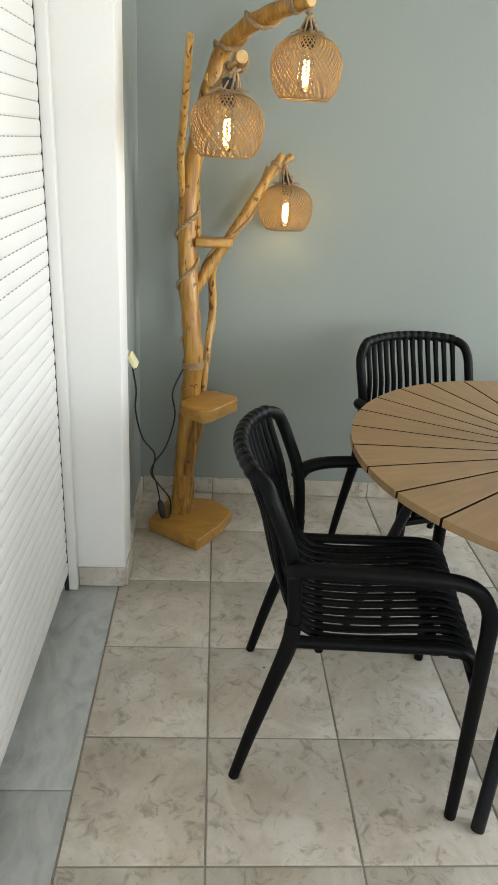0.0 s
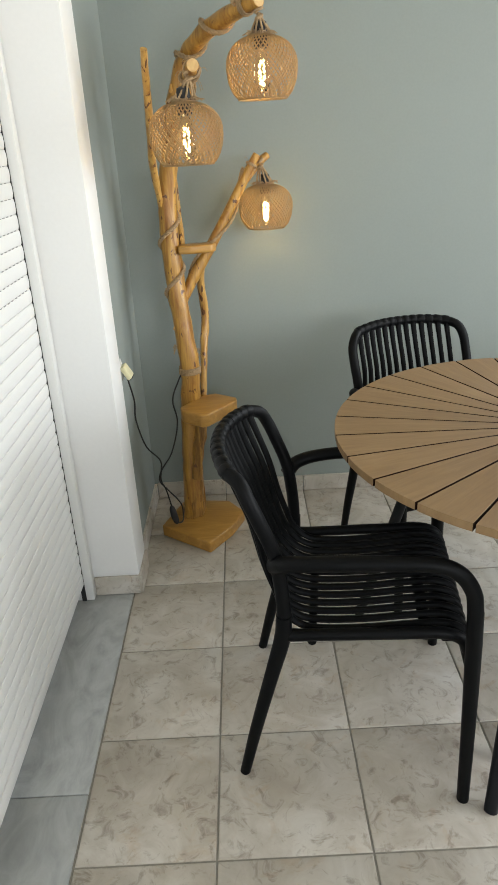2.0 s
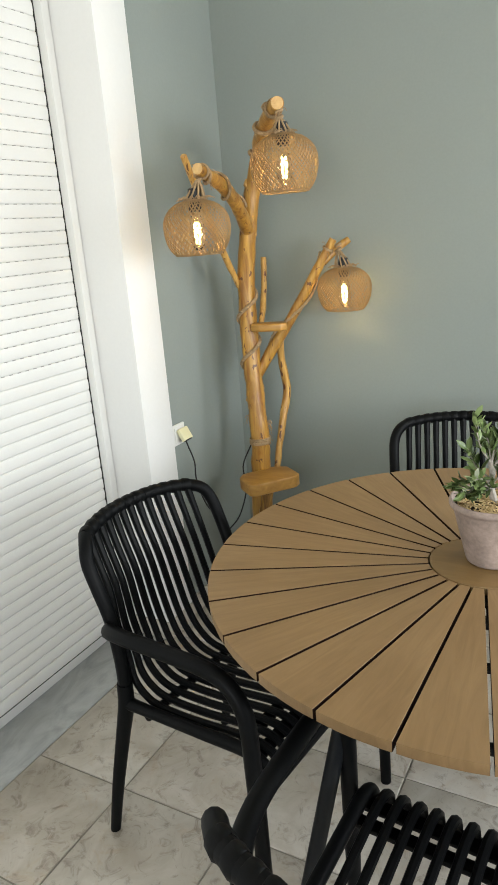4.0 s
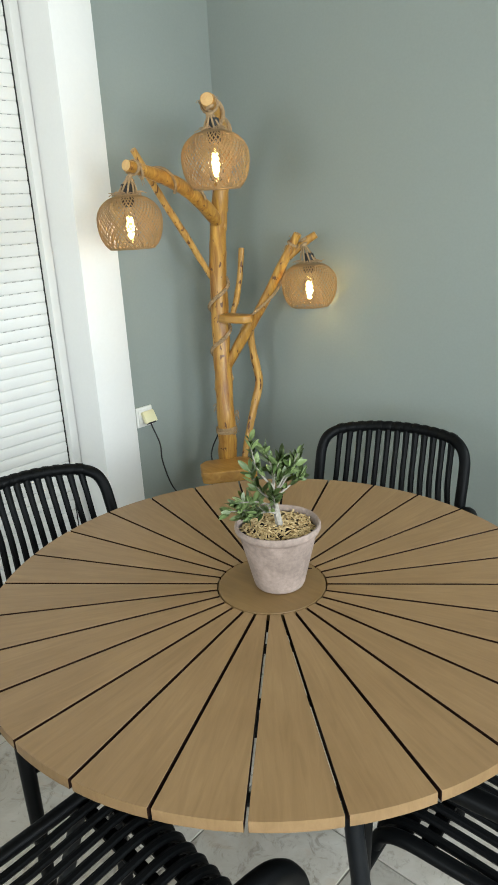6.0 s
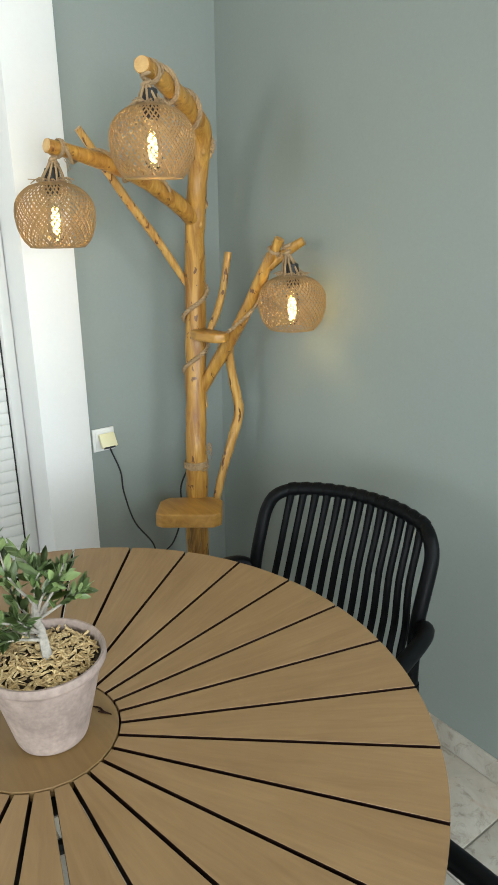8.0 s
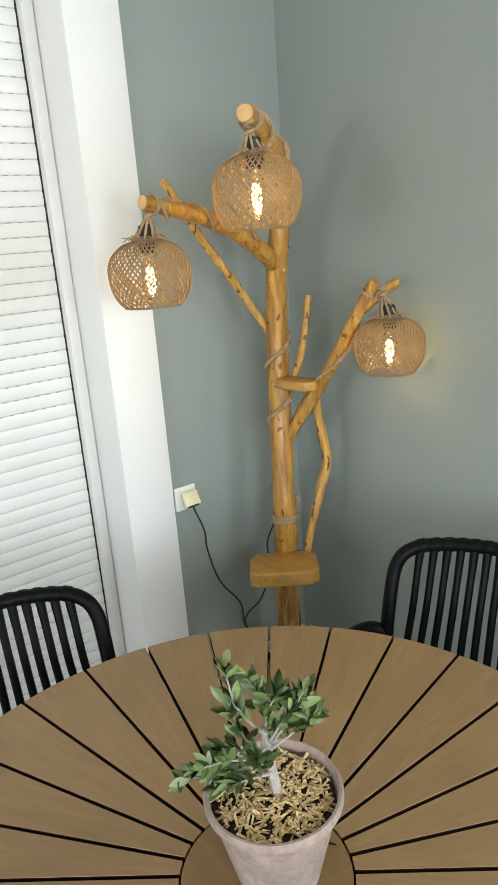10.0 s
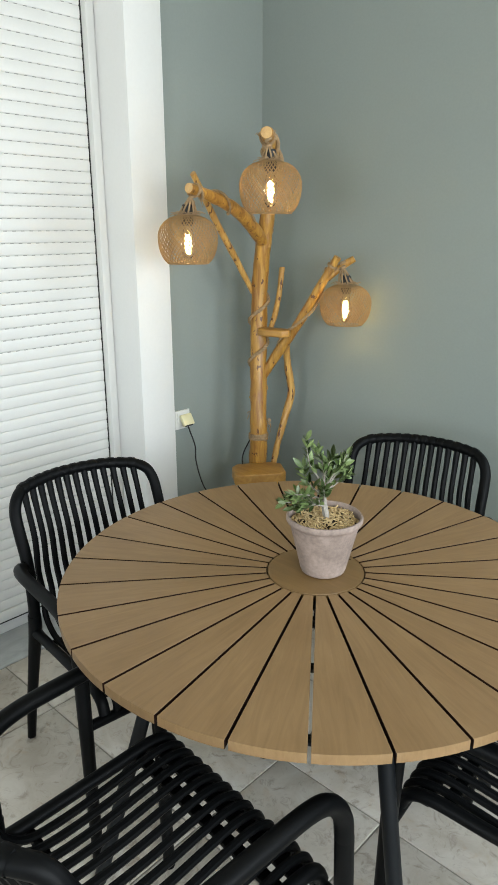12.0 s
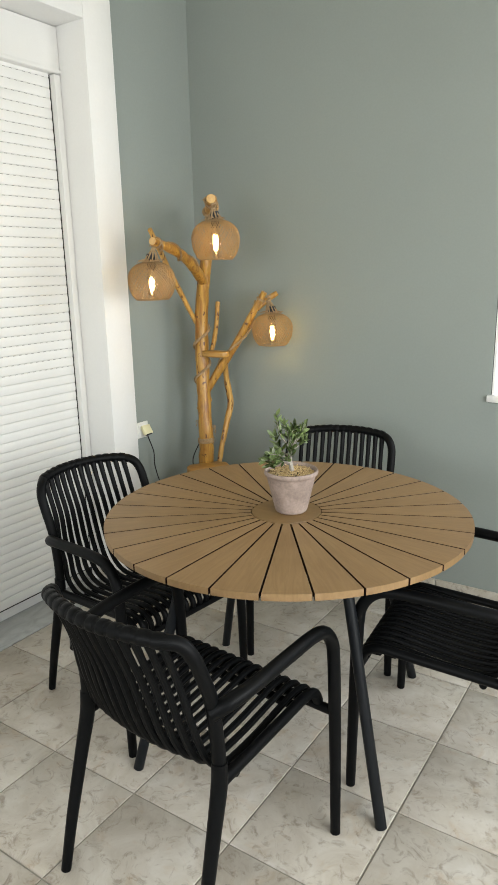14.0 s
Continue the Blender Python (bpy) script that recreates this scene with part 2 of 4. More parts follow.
def slab(bm, outline, z0, z1, bevel=0.0, segments=2):
    """A flat plate with a polygon outline."""
    low = [bm.verts.new((x, y, z0)) for x, y in outline]
    high = [bm.verts.new((x, y, z1)) for x, y in outline]
    bm.faces.new(low[::-1]), bm.faces.new(high)
    k = len(outline)
    for i in range(k):
        bm.faces.new((low[i], low[(i + 1) % k], high[(i + 1) % k], high[i]))
    if bevel:
        edges = {e for v in low + high for e in v.link_edges}
        bmesh.ops.bevel(bm, geom=list(edges), offset=bevel, segments=segments, profile=0.5, affect="EDGES")
    return bm


def spline(points, steps=6):
    """A smooth line through the points (x, y, z, radius)."""
    p = [Vector(q) for q in points]
    if len(p) == 2:
        return [p[0].lerp(p[1], i / steps) for i in range(steps + 1)]
    p = [2 * p[0] - p[1]] + p + [2 * p[-1] - p[-2]]
    out = []
    for a, b, c, d in zip(p, p[1:], p[2:], p[3:]):
        for i in range(steps):
            t = i / steps
            out.append(0.5 * (2 * b + (c - a) * t + (2 * a - 5 * b + 4 * c - d) * t * t + (3 * b - a - 3 * c + d) * t ** 3))
    return out + [p[-2]]


def tube(bm, points, radius=None, sides=10, steps=6, smooth_line=True, wobble=0.0, caps=True, flat=1.0, across=None):
    """A tube along points (x, y, z), with one radius, or (x, y, z, r)."""
    pts = [(*q, radius) if len(q) == 3 else tuple(q) for q in points]
    line = spline(pts, steps) if smooth_line else [Vector(q) for q in pts]
    rings, ref = [], None
    for i, q in enumerate(line):
        a, b = line[max(0, i - 1)].to_3d(), line[min(len(line) - 1, i + 1)].to_3d()
        d = (b - a).normalized()
        if ref is None:
            ref = Vector(across) if across else d.orthogonal().normalized()
        ref = (ref - d * ref.dot(d)).normalized()
        side = d.cross(ref)
        ring = []
        for k in range(sides):
            ang = 2 * math.pi * k / sides
            r = q[3]
            off = ref * math.cos(ang) + side * math.sin(ang) * flat
            if wobble:
                r *= 1 + wobble * noise.noise((q.to_3d() + off * 0.05) * 22)
            ring.append(bm.verts.new(q.to_3d() + off * r))
        rings.append(ring)
    for r0, r1 in zip(rings, rings[1:]):
        for k in range(sides):
            bm.faces.new((r0[k], r0[(k + 1) % sides], r1[(k + 1) % sides], r1[k]))
    if caps:
        bm.faces.new(rings[0][::-1]), bm.faces.new(rings[-1])
    return bm


def lathe(bm, profile, sides=48, wobble=0.0):
    """A shape turned round z from a profile of (radius, z)."""
    rings = []
    for r, z in profile:
        ring = []
        for k in range(sides):
            a = 2 * math.pi * k / sides
            w = 1 + wobble * noise.noise((math.cos(a) * 2, math.sin(a) * 2, z * 30))
            ring.append(bm.verts.new((r * w * math.cos(a), r * w * math.sin(a), z)))
        rings.append(ring)
    for r0, r1 in zip(rings, rings[1:]):
        for k in range(sides):
            bm.faces.new((r0[k], r0[(k + 1) % sides], r1[(k + 1) % sides], r1[k]))
    bm.faces.new(rings[0][::-1]), bm.faces.new(rings[-1])
    return bm


def shift(points, by):
    return [(q[0] - by[0], q[1] - by[1], q[2] - by[2], *q[3:]) for q in points]


B = bmesh.new


# ---- setting ----
HEAD_Z = 2.41                          # soffit of the shutter's opening
OPEN_S = -2.3                          # far side of the shutter's opening
STRIP_Y = 0.787

ground_bm = B()
box(ground_bm, (-900, -900, -0.6), (900, 900, -0.4))
structure("ground", ground_bm, EARTH, "dry pale ground outside the veranda", "ground")

bm = box(B(), (-0.62, SOUTH - 0.2, -0.4), (EAST + 0.2, WALL_Y + 0.22, -0.0035))
floor = structure("floor", bm, GROUT, "beige marbled ceramic floor tiles with grey joints", "floor")

# house wall with the shutter's opening, white paint round it, grey paint beyond
bm = box(B(), (WALL_X - 0.32, STRIP_Y, 0), (GREY_X, WALL_Y, TOP))
structure("wall_west", bm, GREY_WALL, "grey-green painted wall beside the shutter", "wall")
bm = box(B(), (WALL_X - 0.32, JAMB_Y, 0), (WALL_X + 0.004, STRIP_Y, TOP), 0.004)
structure("trim_jamb", bm, WHITE_WALL, "white painted strip of wall beside the shutter", "wall trim")
bm = box(B(), (WALL_X - 0.32, OPEN_S, HEAD_Z), (WALL_X + 0.004, JAMB_Y, TOP), 0.003)
structure("trim_head", bm, WHITE_WALL, "white painted wall over the shutter", "wall trim")
bm = box(B(), (WALL_X - 0.32, SOUTH - 0.2, 0), (WALL_X, OPEN_S, TOP))
structure("wall_west_far", bm, WHITE_WALL, "white painted house wall", "wall")

# end wall with its opening
WIN_X, WIN_X1, WIN_Z, WIN_Z1, WALL_D = 1.184, 2.75, 0.905, 2.35, 0.2
for nm, lo, hi in (("wall_north", (WALL_X - 0.32, WALL_Y, 0), (WIN_X, WALL_Y + WALL_D, TOP)),
                   ("wall_north_parapet", (WIN_X, WALL_Y, 0), (WIN_X1, WALL_Y + WALL_D, WIN_Z)),
                   ("wall_north_head", (WIN_X, WALL_Y, WIN_Z1), (WIN_X1, WALL_Y + WALL_D, TOP)),
                   ("wall_north_pier", (WIN_X1, WALL_Y, 0), (EAST + 0.2, WALL_Y + WALL_D, TOP))):
    structure(nm, box(B(), lo, hi), GREY_WALL, "grey-green painted end wall of the veranda", "wall")
bm = box(B(), (WIN_X + 0.003, WALL_Y + 0.004, WIN_Z + 0.028), (WIN_X + 0.012, WALL_Y + WALL_D + 0.003, WIN_Z1))
structure("trim_window", bm, WHITE_WALL, "white painted reveal of the end wall's opening", "wall trim")
bm = box(B(), (WIN_X - 0.012, WALL_Y - 0.02, WIN_Z), (WIN_X1 - 0.003, WALL_Y + WALL_D + 0.04, WIN_Z + 0.027), 0.003)
structure("window_sill", bm, SILL_MARBLE, "white marble sill of the end wall's opening", "window sill")

# open sides behind the camera, unseen, added to shape light: parapets, posts, roof
structure("wall_east", box(B(), (EAST, SOUTH, 0), (EAST + 0.2, WALL_Y, 0.9)), WHITE_WALL, "unseen white parapet added to close the veranda's open side", "wall")
structure("wall_south", box(B(), (WALL_X, SOUTH - 0.2, 0), (EAST + 0.2, SOUTH, 0.9)), WHITE_WALL, "unseen white parapet added to close the veranda's open side", "wall")
structure("pillar", box(B(), (EAST, SOUTH - 0.2, 0.9), (EAST + 0.2, SOUTH, TOP)), WHITE_WALL, "unseen white corner pillar added to the veranda", "pillar")
# undersides set low at 1.93 so less daylight reaches the upper walls
structure("beam_east", box(B(), (EAST, SOUTH, 1.93), (EAST + 0.2, WALL_Y, TOP)), WHITE_WALL, "unseen white beam added to limit light on the upper walls", "beam")
structure("beam_south", box(B(), (WALL_X, SOUTH - 0.2, 1.93), (EAST, SOUTH, TOP)), WHITE_WALL, "unseen white beam added to limit light on the upper walls", "beam")
# added overhang keeps the sun out; its tan tone warms the upper walls
structure("ceiling", box(B(), (-0.7, SOUTH - 2.4, TOP), (EAST + 0.5, WALL_Y + 0.5, TOP + 0.18)), CREAM, "unseen cream ceiling added to block sun and tint the bounce", "ceiling")
# unseen slab, added to stop light coming in from the west
structure("wall_house_added", box(B(), (-0.72, SOUTH - 0.2, -0.1), (-0.62, WALL_Y + 0.2, TOP)), WHITE_WALL, "unseen slab added behind the shutter to block light", "wall")

# marble threshold, in two slabs
for y0, y1 in ((OPEN_S, -0.157), (-0.154, JAMB_Y + 0.006)):
    bm = box(B(), (SHUT_X - 0.1, y0, -0.05), (-0.309, y1, 0.001), 0.002)
    structure("threshold", bm, MARBLE, "grey veined marble threshold under the shutter", "threshold")

# ---- roller shutter ----
PITCH = 0.039
shutter = thing("roller_shutter", pose(SHUT_X, OPEN_S, 0), "white closed roller shutter with slotted slats", "roller shutter")
width = 0.592 - OPEN_S
for i in range(1, 56):
    z0 = 0.075 + i * PITCH
    prof = [(-0.0012, 0.0), (0.0004, 0.0012), (0.0018, 0.006), (0.0026, 0.014), (0.0029, 0.021), (0.0024, 0.030), (0.0010, 0.0372), (-0.0012, 0.0389), (-0.009, 0.0389), (-0.009, 0.0)]
    bm = B()
    ends = [[bm.verts.new((a, y, b)) for a, b in prof] for y in (0.0, width)]
    for k in range(len(prof)):
        bm.faces.new((ends[0][k], ends[0][(k + 1) % len(prof)], ends[1][(k + 1) % len(prof)], ends[1][k]))
    bm.faces.new(ends[0]), bm.faces.new(ends[1][::-1])
    if i == 1:
        slat = part("slat", bm, WHITE_ALU, shutter)
    else:
        bm.free()
        slat = new("slat", slat.data)
        slat.parent = shutter
    slat.location = (0, 0, z0)
bm = B()
for i in range(24, 56):
    z0 = 0.075 + i * PITCH + 0.0374
    for k in range(int(1.9 / 0.031)):
        y = width - 0.03 - k * 0.031 - (0.012 if i % 2 else 0)
        box(bm, (-0.006, y - 0.0062, z0), (0.0010, y + 0.0062, z0 + 0.0024))
tagged(part("slot", bm, SLOT_GREY, shutter, "dark air slots between the slats", False), kind="stuff")
part("bottom_bar", box(B(), (-0.012, 0, 0.071), (0.004, width, 0.1128), 0.003), WHITE_ALU, shutter)
# black strip stands in for the shaded gap between bar and sill
part("gap_strip", box(B(), (-0.033, 0, 0.062), (-0.004, width, 0.0705)), BLACK_RUBBER, shutter, "black strip standing in for the dark gap under the shutter", False)
frame_parts = (("sill_rail", (-0.085, -0.0, 0.0015), (-0.034, width, 0.066)), ("guide_rail", (-0.05, width + 0.005, 0.0015), (0.03, JAMB_Y - OPEN_S - 0.002, 2.232)),
               ("shutter_box", (-0.13, 0.0, 2.234), (0.03, JAMB_Y - OPEN_S - 0.002, HEAD_Z - 0.002)))
for nm, lo, hi in frame_parts:
    part(nm, box(B(), lo, hi, 0.004), WHITE_ALU, shutter)
part("box_lip", box(B(), (0.0305, 0, 2.236), (0.036, JAMB_Y - OPEN_S - 0.003, 2.25), 0.002), WHITE_ALU, shutter)
# the shadowed slit beside the guide is drawn as a thin black strip
part("guide_gap_strip", box(B(), (-0.011, width + 0.0003, 0.004), (0.0032, width + 0.0047, 2.231)), BLACK_RUBBER, shutter, "thin black strip drawn for the dark gap along the guide rail", False)


# ---- dining chairs ----
def armchair():
    """A resin armchair facing +y: tube frame, slats that run from the top rail down the back and over the seat."""
    chair = thing("armchair", Matrix(), "black resin armchair with slatted back and seat at the round table", "chair", "chairs round the table")
    for sx in (-1, 1):
        part("rear_leg", tube(B(), [(sx * 0.222, -0.255, 0.0, 0.0125), (sx * 0.220, -0.222, 0.14, 0.0145), (sx * 0.216, -0.180, 0.30, 0.0165), (sx * 0.213, -0.154, 0.40, 0.0185), (sx * 0.212, -0.149, 0.46, 0.0175)], sides=12), BLACK_RESIN, chair)
        part("front_leg", tube(B(), [(sx * 0.262, 0.247, 0.0, 0.0135), (sx * 0.262, 0.243, 0.2, 0.0150), (sx * 0.261, 0.238, 0.40, 0.0165), (sx * 0.260, 0.234, 0.52, 0.0165)], sides=12), BLACK_RESIN, chair)
        part("armrest", tube(B(), [(sx * 0.260, 0.234, 0.519, 0.0165), (sx * 0.260, 0.226, 0.568, 0.0165), (sx * 0.260, 0.196, 0.611, 0.0165), (sx * 0.260, 0.146, 0.629, 0.0165),
                                   (sx * 0.259, 0.04, 0.628, 0.0165), (sx * 0.255, -0.07, 0.621, 0.0165), (sx * 0.239, -0.137, 0.608, 0.0178), (sx * 0.211, -0.166, 0.586, 0.0185)], sides=12), BLACK_RESIN, chair)
        part("seat_rail", tube(B(), [(sx * 0.212, -0.156, 0.408, 0.016), (sx * 0.212, -0.10, 0.410, 0.0135), (sx * 0.212, 0.08, 0.422, 0.0135), (sx * 0.212, 0.180, 0.428, 0.0135),
                                     (sx * 0.212, 0.222, 0.414, 0.0135), (sx * 0.212, 0.238, 0.385, 0.0135)], sides=12), BLACK_RESIN, chair)
    RAIL, COUNT = 0.785, 13
    bow = lambda x: 0.064 * (1 - (x / 0.21) ** 2)
    rail_y = lambda x: -0.234 - bow(x)
    rail_z = lambda x: RAIL + 0.002 - 0.008 * (abs(x) / 0.165) ** 3
    loop = [(-0.212, -0.149, 0.44), (-0.210, -0.151, 0.51), (-0.2105, -0.164, 0.61), (-0.2125, -0.193, 0.690), (-0.2105, -0.212, 0.735), (-0.196, -0.229, 0.766)]
    top = [(x, rail_y(x), rail_z(x)) for x in (-0.165, -0.11, -0.055, 0.0, 0.055, 0.11, 0.165)]
    part("back_frame", tube(B(), loop + top + [(-x, y, z) for x, y, z in loop[::-1]], 0.0155, 12, 5), BLACK_RESIN, chair)
    for i in range(COUNT):
        u = (i - (COUNT - 1) / 2) / ((COUNT - 1) / 2)
        x, w = 0.167 * u, 0.181 * u
        m = (x + w) / 2
        b, c, z = bow(x), bow(w), rail_z(x)
        line = [(x, rail_y(x) + 0.005, z, 0.0100), (x, rail_y(x) + 0.011, z - 0.022, 0.0098), (x, -0.210 - b * 0.96, 0.72, 0.0086), (x, -0.186 - b * 0.88, 0.645, 0.0086), (m, -0.170 - b * 0.76, 0.56, 0.0086), (m, -0.158 - c * 0.65, 0.50, 0.0086), (w, -0.142 - c * 0.52, 0.450, 0.0086),
                (w, -0.112 - c * 0.36, 0.416, 0.0086), (w, -0.070 - c * 0.15, 0.405, 0.0086), (w, 0.02, 0.410, 0.0086), (w, 0.12, 0.424, 0.0086), (w, 0.185, 0.430, 0.0092), (w, 0.224, 0.418, 0.0098), (w, 0.239, 0.394, 0.0098), (w, 0.232, 0.372, 0.0098)]
        bm = tube(B(), line, None, 8, 4, flat=0.95, across=(1, 0, 0))
        s0, s1 = x - 0.0098, x + 0.0098
        tube(bm, [(s0, rail_y(s0), rail_z(s0), 0.0156), (s0 + 0.003, rail_y(s0), rail_z(s0), 0.0171), (s1 - 0.003, rail_y(s1), rail_z(s1), 0.0171), (s1, rail_y(s1), rail_z(s1), 0.0156)], sides=14, steps=1, smooth_line=False)
        part("slat", bm, BLACK_RESIN, chair)
    part("cross_bar", tube(B(), [(-0.212, -0.09, 0.392), (0.212, -0.09, 0.392)], 0.010, 8, 1), BLACK_RESIN, chair)
    part("cross_bar", box(B(), (-0.212, 0.140, 0.406), (0.212, 0.166, 0.418), 0.004), BLACK_RESIN, chair)
    part("cross_bar", box(B(), (-0.212, 0.182, 0.404), (0.212, 0.212, 0.414), 0.004), BLACK_RESIN, chair)
    part("front_bar", tube(B(), [(-0.262, 0.238, 0.372), (0.262, 0.238, 0.372)], 0.0125, 10, 1), BLACK_RESIN, chair)
    return chair


CHAIRS = ((0.345, 0.075, -97.5), (0.938, -0.378, -4.2), (0.737, 0.760, 196.3), (1.398, 0.313, 95.4))
first = armchair()
first.matrix_basis = pose(CHAIRS[0][0], CHAIRS[0][1], 0, 0, 0, CHAIRS[0][2])
for x, y, a in CHAIRS[1:]:
    copy_thing(first, pose(x, y, 0, 0, 0, a))

# ---- round table ----
TX, TY, TZ, TR = 0.8735, 0.191, 0.732, 0.5495
table = thing("round_table", pose(TX, TY, 0), "round garden table with radial brown wood slats and black steel legs", "table")
SLATS, PHASE = 28, -1.7
pitch = 2 * math.pi / SLATS
gap = 0.0027
outline = []
inner = 0.1085
a_in, a_out = math.asin(gap / inner), math.asin(gap / TR)
for k in range(4):
    a = a_in + (pitch - 2 * a_in) * k / 3
    outline.append((inner * math.cos(a), inner * math.sin(a)))
for k in range(6, -1, -1):
    a = a_out + (pitch - 2 * a_out) * k / 6
    outline.append((TR * math.cos(a), TR * math.sin(a)))
turn = Matrix.Rotation(-pitch / 2, 3, "Z")
outline = [tuple((turn @ Vector((x, y, 0))).to_2d()) for x, y in outline]
wedge = mesh_from(slab(B(), outline, -0.018, 0.0, 0.0004, 1), "slat", TABLE_WOOD)
# gap darkness is put into the slats' side colour so joints read dark
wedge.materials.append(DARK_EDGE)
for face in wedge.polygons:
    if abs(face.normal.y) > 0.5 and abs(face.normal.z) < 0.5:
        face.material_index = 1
for i in range(SLATS):
    ob = new("slat", wedge)
    ob.parent = table
    ob.matrix_basis = pose(0, 0, TZ, 0, 0, PHASE + math.degrees(pitch) * (i + 0.5))
part("centre_disc", lathe(B(), [(0.09, TZ - 0.018), (0.1045, TZ - 0.016), (0.1058, TZ - 0.001), (0.1052, TZ + 0.0005), (0.05, TZ + 0.0005)], 64), DISC_WOOD, table, "slightly darker centre disc")
# added plate blocks light through the ring gap, so it reads dark
part("gap_backing", lathe(B(), [(0.05, TZ - 0.024), (0.128, TZ - 0.024), (0.130, TZ - 0.0195), (0.05, TZ - 0.0192)], 48), BLACK_STEEL, table, "black plate added under the centre disc to darken its ring gap")
for r in (0.17, 0.31, 0.49):
    bm = B()
    ring = [(r * math.cos(2 * math.pi * k / 48), r * math.sin(2 * math.pi * k / 48), TZ - 0.0285) for k in range(49)]
    part("support_ring", tube(bm, ring, 0.009, 8, 1, False), BLACK_STEEL, table)
for k in range(4):
    a = radians(59 + 90 * k)
    c, s = math.cos(a), math.sin(a)
    part("support_arm", tube(B(), [(0.02 * c, 0.02 * s, TZ - 0.030), (0.46 * c, 0.46 * s, TZ - 0.030)], 0.011, 8, 1), BLACK_STEEL, table)
    leg = part("leg", tube(B(), [(0.315 * c, 0.315 * s, TZ - 0.03), (0.515 * c, 0.515 * s, 0.0)], 0.0155, 14, 8), BLACK_STEEL, table)
    part("strut", tube(B(), [(0.20 * c, 0.20 * s, TZ - 0.03), (0.352 * c, 0.352 * s, 0.575)], 0.010, 10, 2), BLACK_STEEL, table)

# ---- log lamp ----
LB = (-0.11, 1.03, 0.0)
lamp = thing("floor_lamp", pose(*LB), "varnished tree-log floor lamp with rope and three woven shades", "floor lamp")


def log(name, points, material=LOG, wobble=0.10, sides=14, label=""):
    return part(name, tube(B(), shift(points, LB), sides=sides, steps=7, wobble=wobble), material, lamp, label)


base_outline = [(-0.243 - LB[0], 0.991 - LB[1]), (-0.052 - LB[0], 0.846 - LB[1]), (0.030 - LB[0], 0.96 - LB[1]), (0.078 - LB[0], 1.07 - LB[1]), (0.015 - LB[0], 1.165 - LB[1]), (-0.17 - LB[0], 1.19 - LB[1])]
part("base_plate", slab(B(), base_outline, 0.0, 0.046, 0.006, 3), PLANK, lamp, "thick varnished wood base slab")
TRUNK = [(-0.122, 1.075, 0.03, 0.041), (-0.114, 1.068, 0.2, 0.039), (-0.103, 1.062, 0.4, 0.037), (-0.092, 1.058, 0.56, 0.035), (-0.087, 1.056, 0.66, 0.034), (-0.098, 1.068, 0.80, 0.033),
         (-0.112, 1.082, 0.95, 0.032), (-0.118, 1.09, 1.10, 0.0315), (-0.112, 1.090, 1.25, 0.030), (-0.085, 1.080, 1.40, 0.0285), (-0.056, 1.078, 1.53, 0.0265), (-0.022, 1.070, 1.622, 0.026),
         (0.028, 1.000, 1.668, 0.025), (0.083, 0.926, 1.694, 0.024), (0.140, 0.850, 1.710, 0.0215), (0.199, 0.775, 1.722, 0.0185)]
log("trunk", TRUNK, wobble=0.14, sides=20)
# swollen ridges of the root end and the stub of a second stem
for ang, low, high, r in ((-2.4, 0.03, 0.36, 0.017), (-1.5, 0.03, 0.27, 0.019), (-0.7, 0.03, 0.42, 0.017), (0.3, 0.03, 0.48, 0.018), (1.4, 0.03, 0.34, 0.018), (2.6, 0.03, 0.46, 0.017)):
    run = []
    for k in range(6):
        z = low + (high - low) * k / 5
        u = (z - 0.03) / 0.53
        run.append((-0.122 + 0.030 * u + (0.030 - 0.012 * k / 5) * math.cos(ang + 0.25 * u), 1.075 - 0.017 * u + (0.030 - 0.012 * k / 5) * math.sin(ang + 0.25 * u), z, r * (1 - 0.35 * k / 5)))
    log("root_ridge", run, ROOT, wobble=0.45, sides=12)
log("side_stem", [(-0.095, 1.035, 0.22, 0.018), (-0.080, 1.032, 0.33, 0.021), (-0.063, 1.030, 0.42, 0.021), (-0.055, 1.030, 0.495, 0.024)], ROOT, wobble=0.35)
ARM = [(-0.082, 1.070, 1.40, 0.023), (-0.055, 0.98, 1.455, 0.0225), (-0.028, 0.88, 1.503, 0.021), (-0.003, 0.777, 1.533, 0.0195), (0.012, 0.69, 1.552, 0.0175), (0.026, 0.612, 1.566, 0.016)]
log("upper_branch", ARM, wobble=0.14)
log("thin_branch", [(-0.135, 1.075, 1.21, 0.010), (-0.138, 0.99, 1.33, 0.0115), (-0.122, 0.87, 1.47, 0.0115), (-0.106, 0.75, 1.622, 0.0095)], LIMB, wobble=0.2)
RIGHT = [(-0.098, 1.088, 0.88, 0.018), (-0.05, 1.112, 0.965, 0.0195), (0.02, 1.135, 1.07, 0.0185), (0.09, 1.15, 1.18, 0.0175), (0.145, 1.163, 1.275, 0.0155), (0.190, 1.172, 1.347, 0.013)]
log("right_branch", RIGHT, wobble=0.14)
log("fork", [(0.15, 1.165, 1.27, 0.012), (0.19, 1.20, 1.315, 0.014), (0.226, 1.224, 1.342, 0.012)])
log("short_stick", [(-0.080, 1.115, 1.066, 0.010), (-0.088, 1.165, 1.16, 0.011), (-0.097, 1.203, 1.30, 0.010)], LIMB, wobble=0.2)
log("thin_limb", [(-0.05, 1.105, 0.52, 0.012), (-0.043, 1.13, 0.62, 0.013), (-0.034, 1.16, 0.72, 0.014), (-0.024, 1.182, 0.82, 0.015), (-0.030, 1.165, 0.92, 0.014), (-0.024, 1.15, 1.0, 0.013), (-0.005, 1.14, 1.05, 0.011)], LIMB, wobble=0.22)
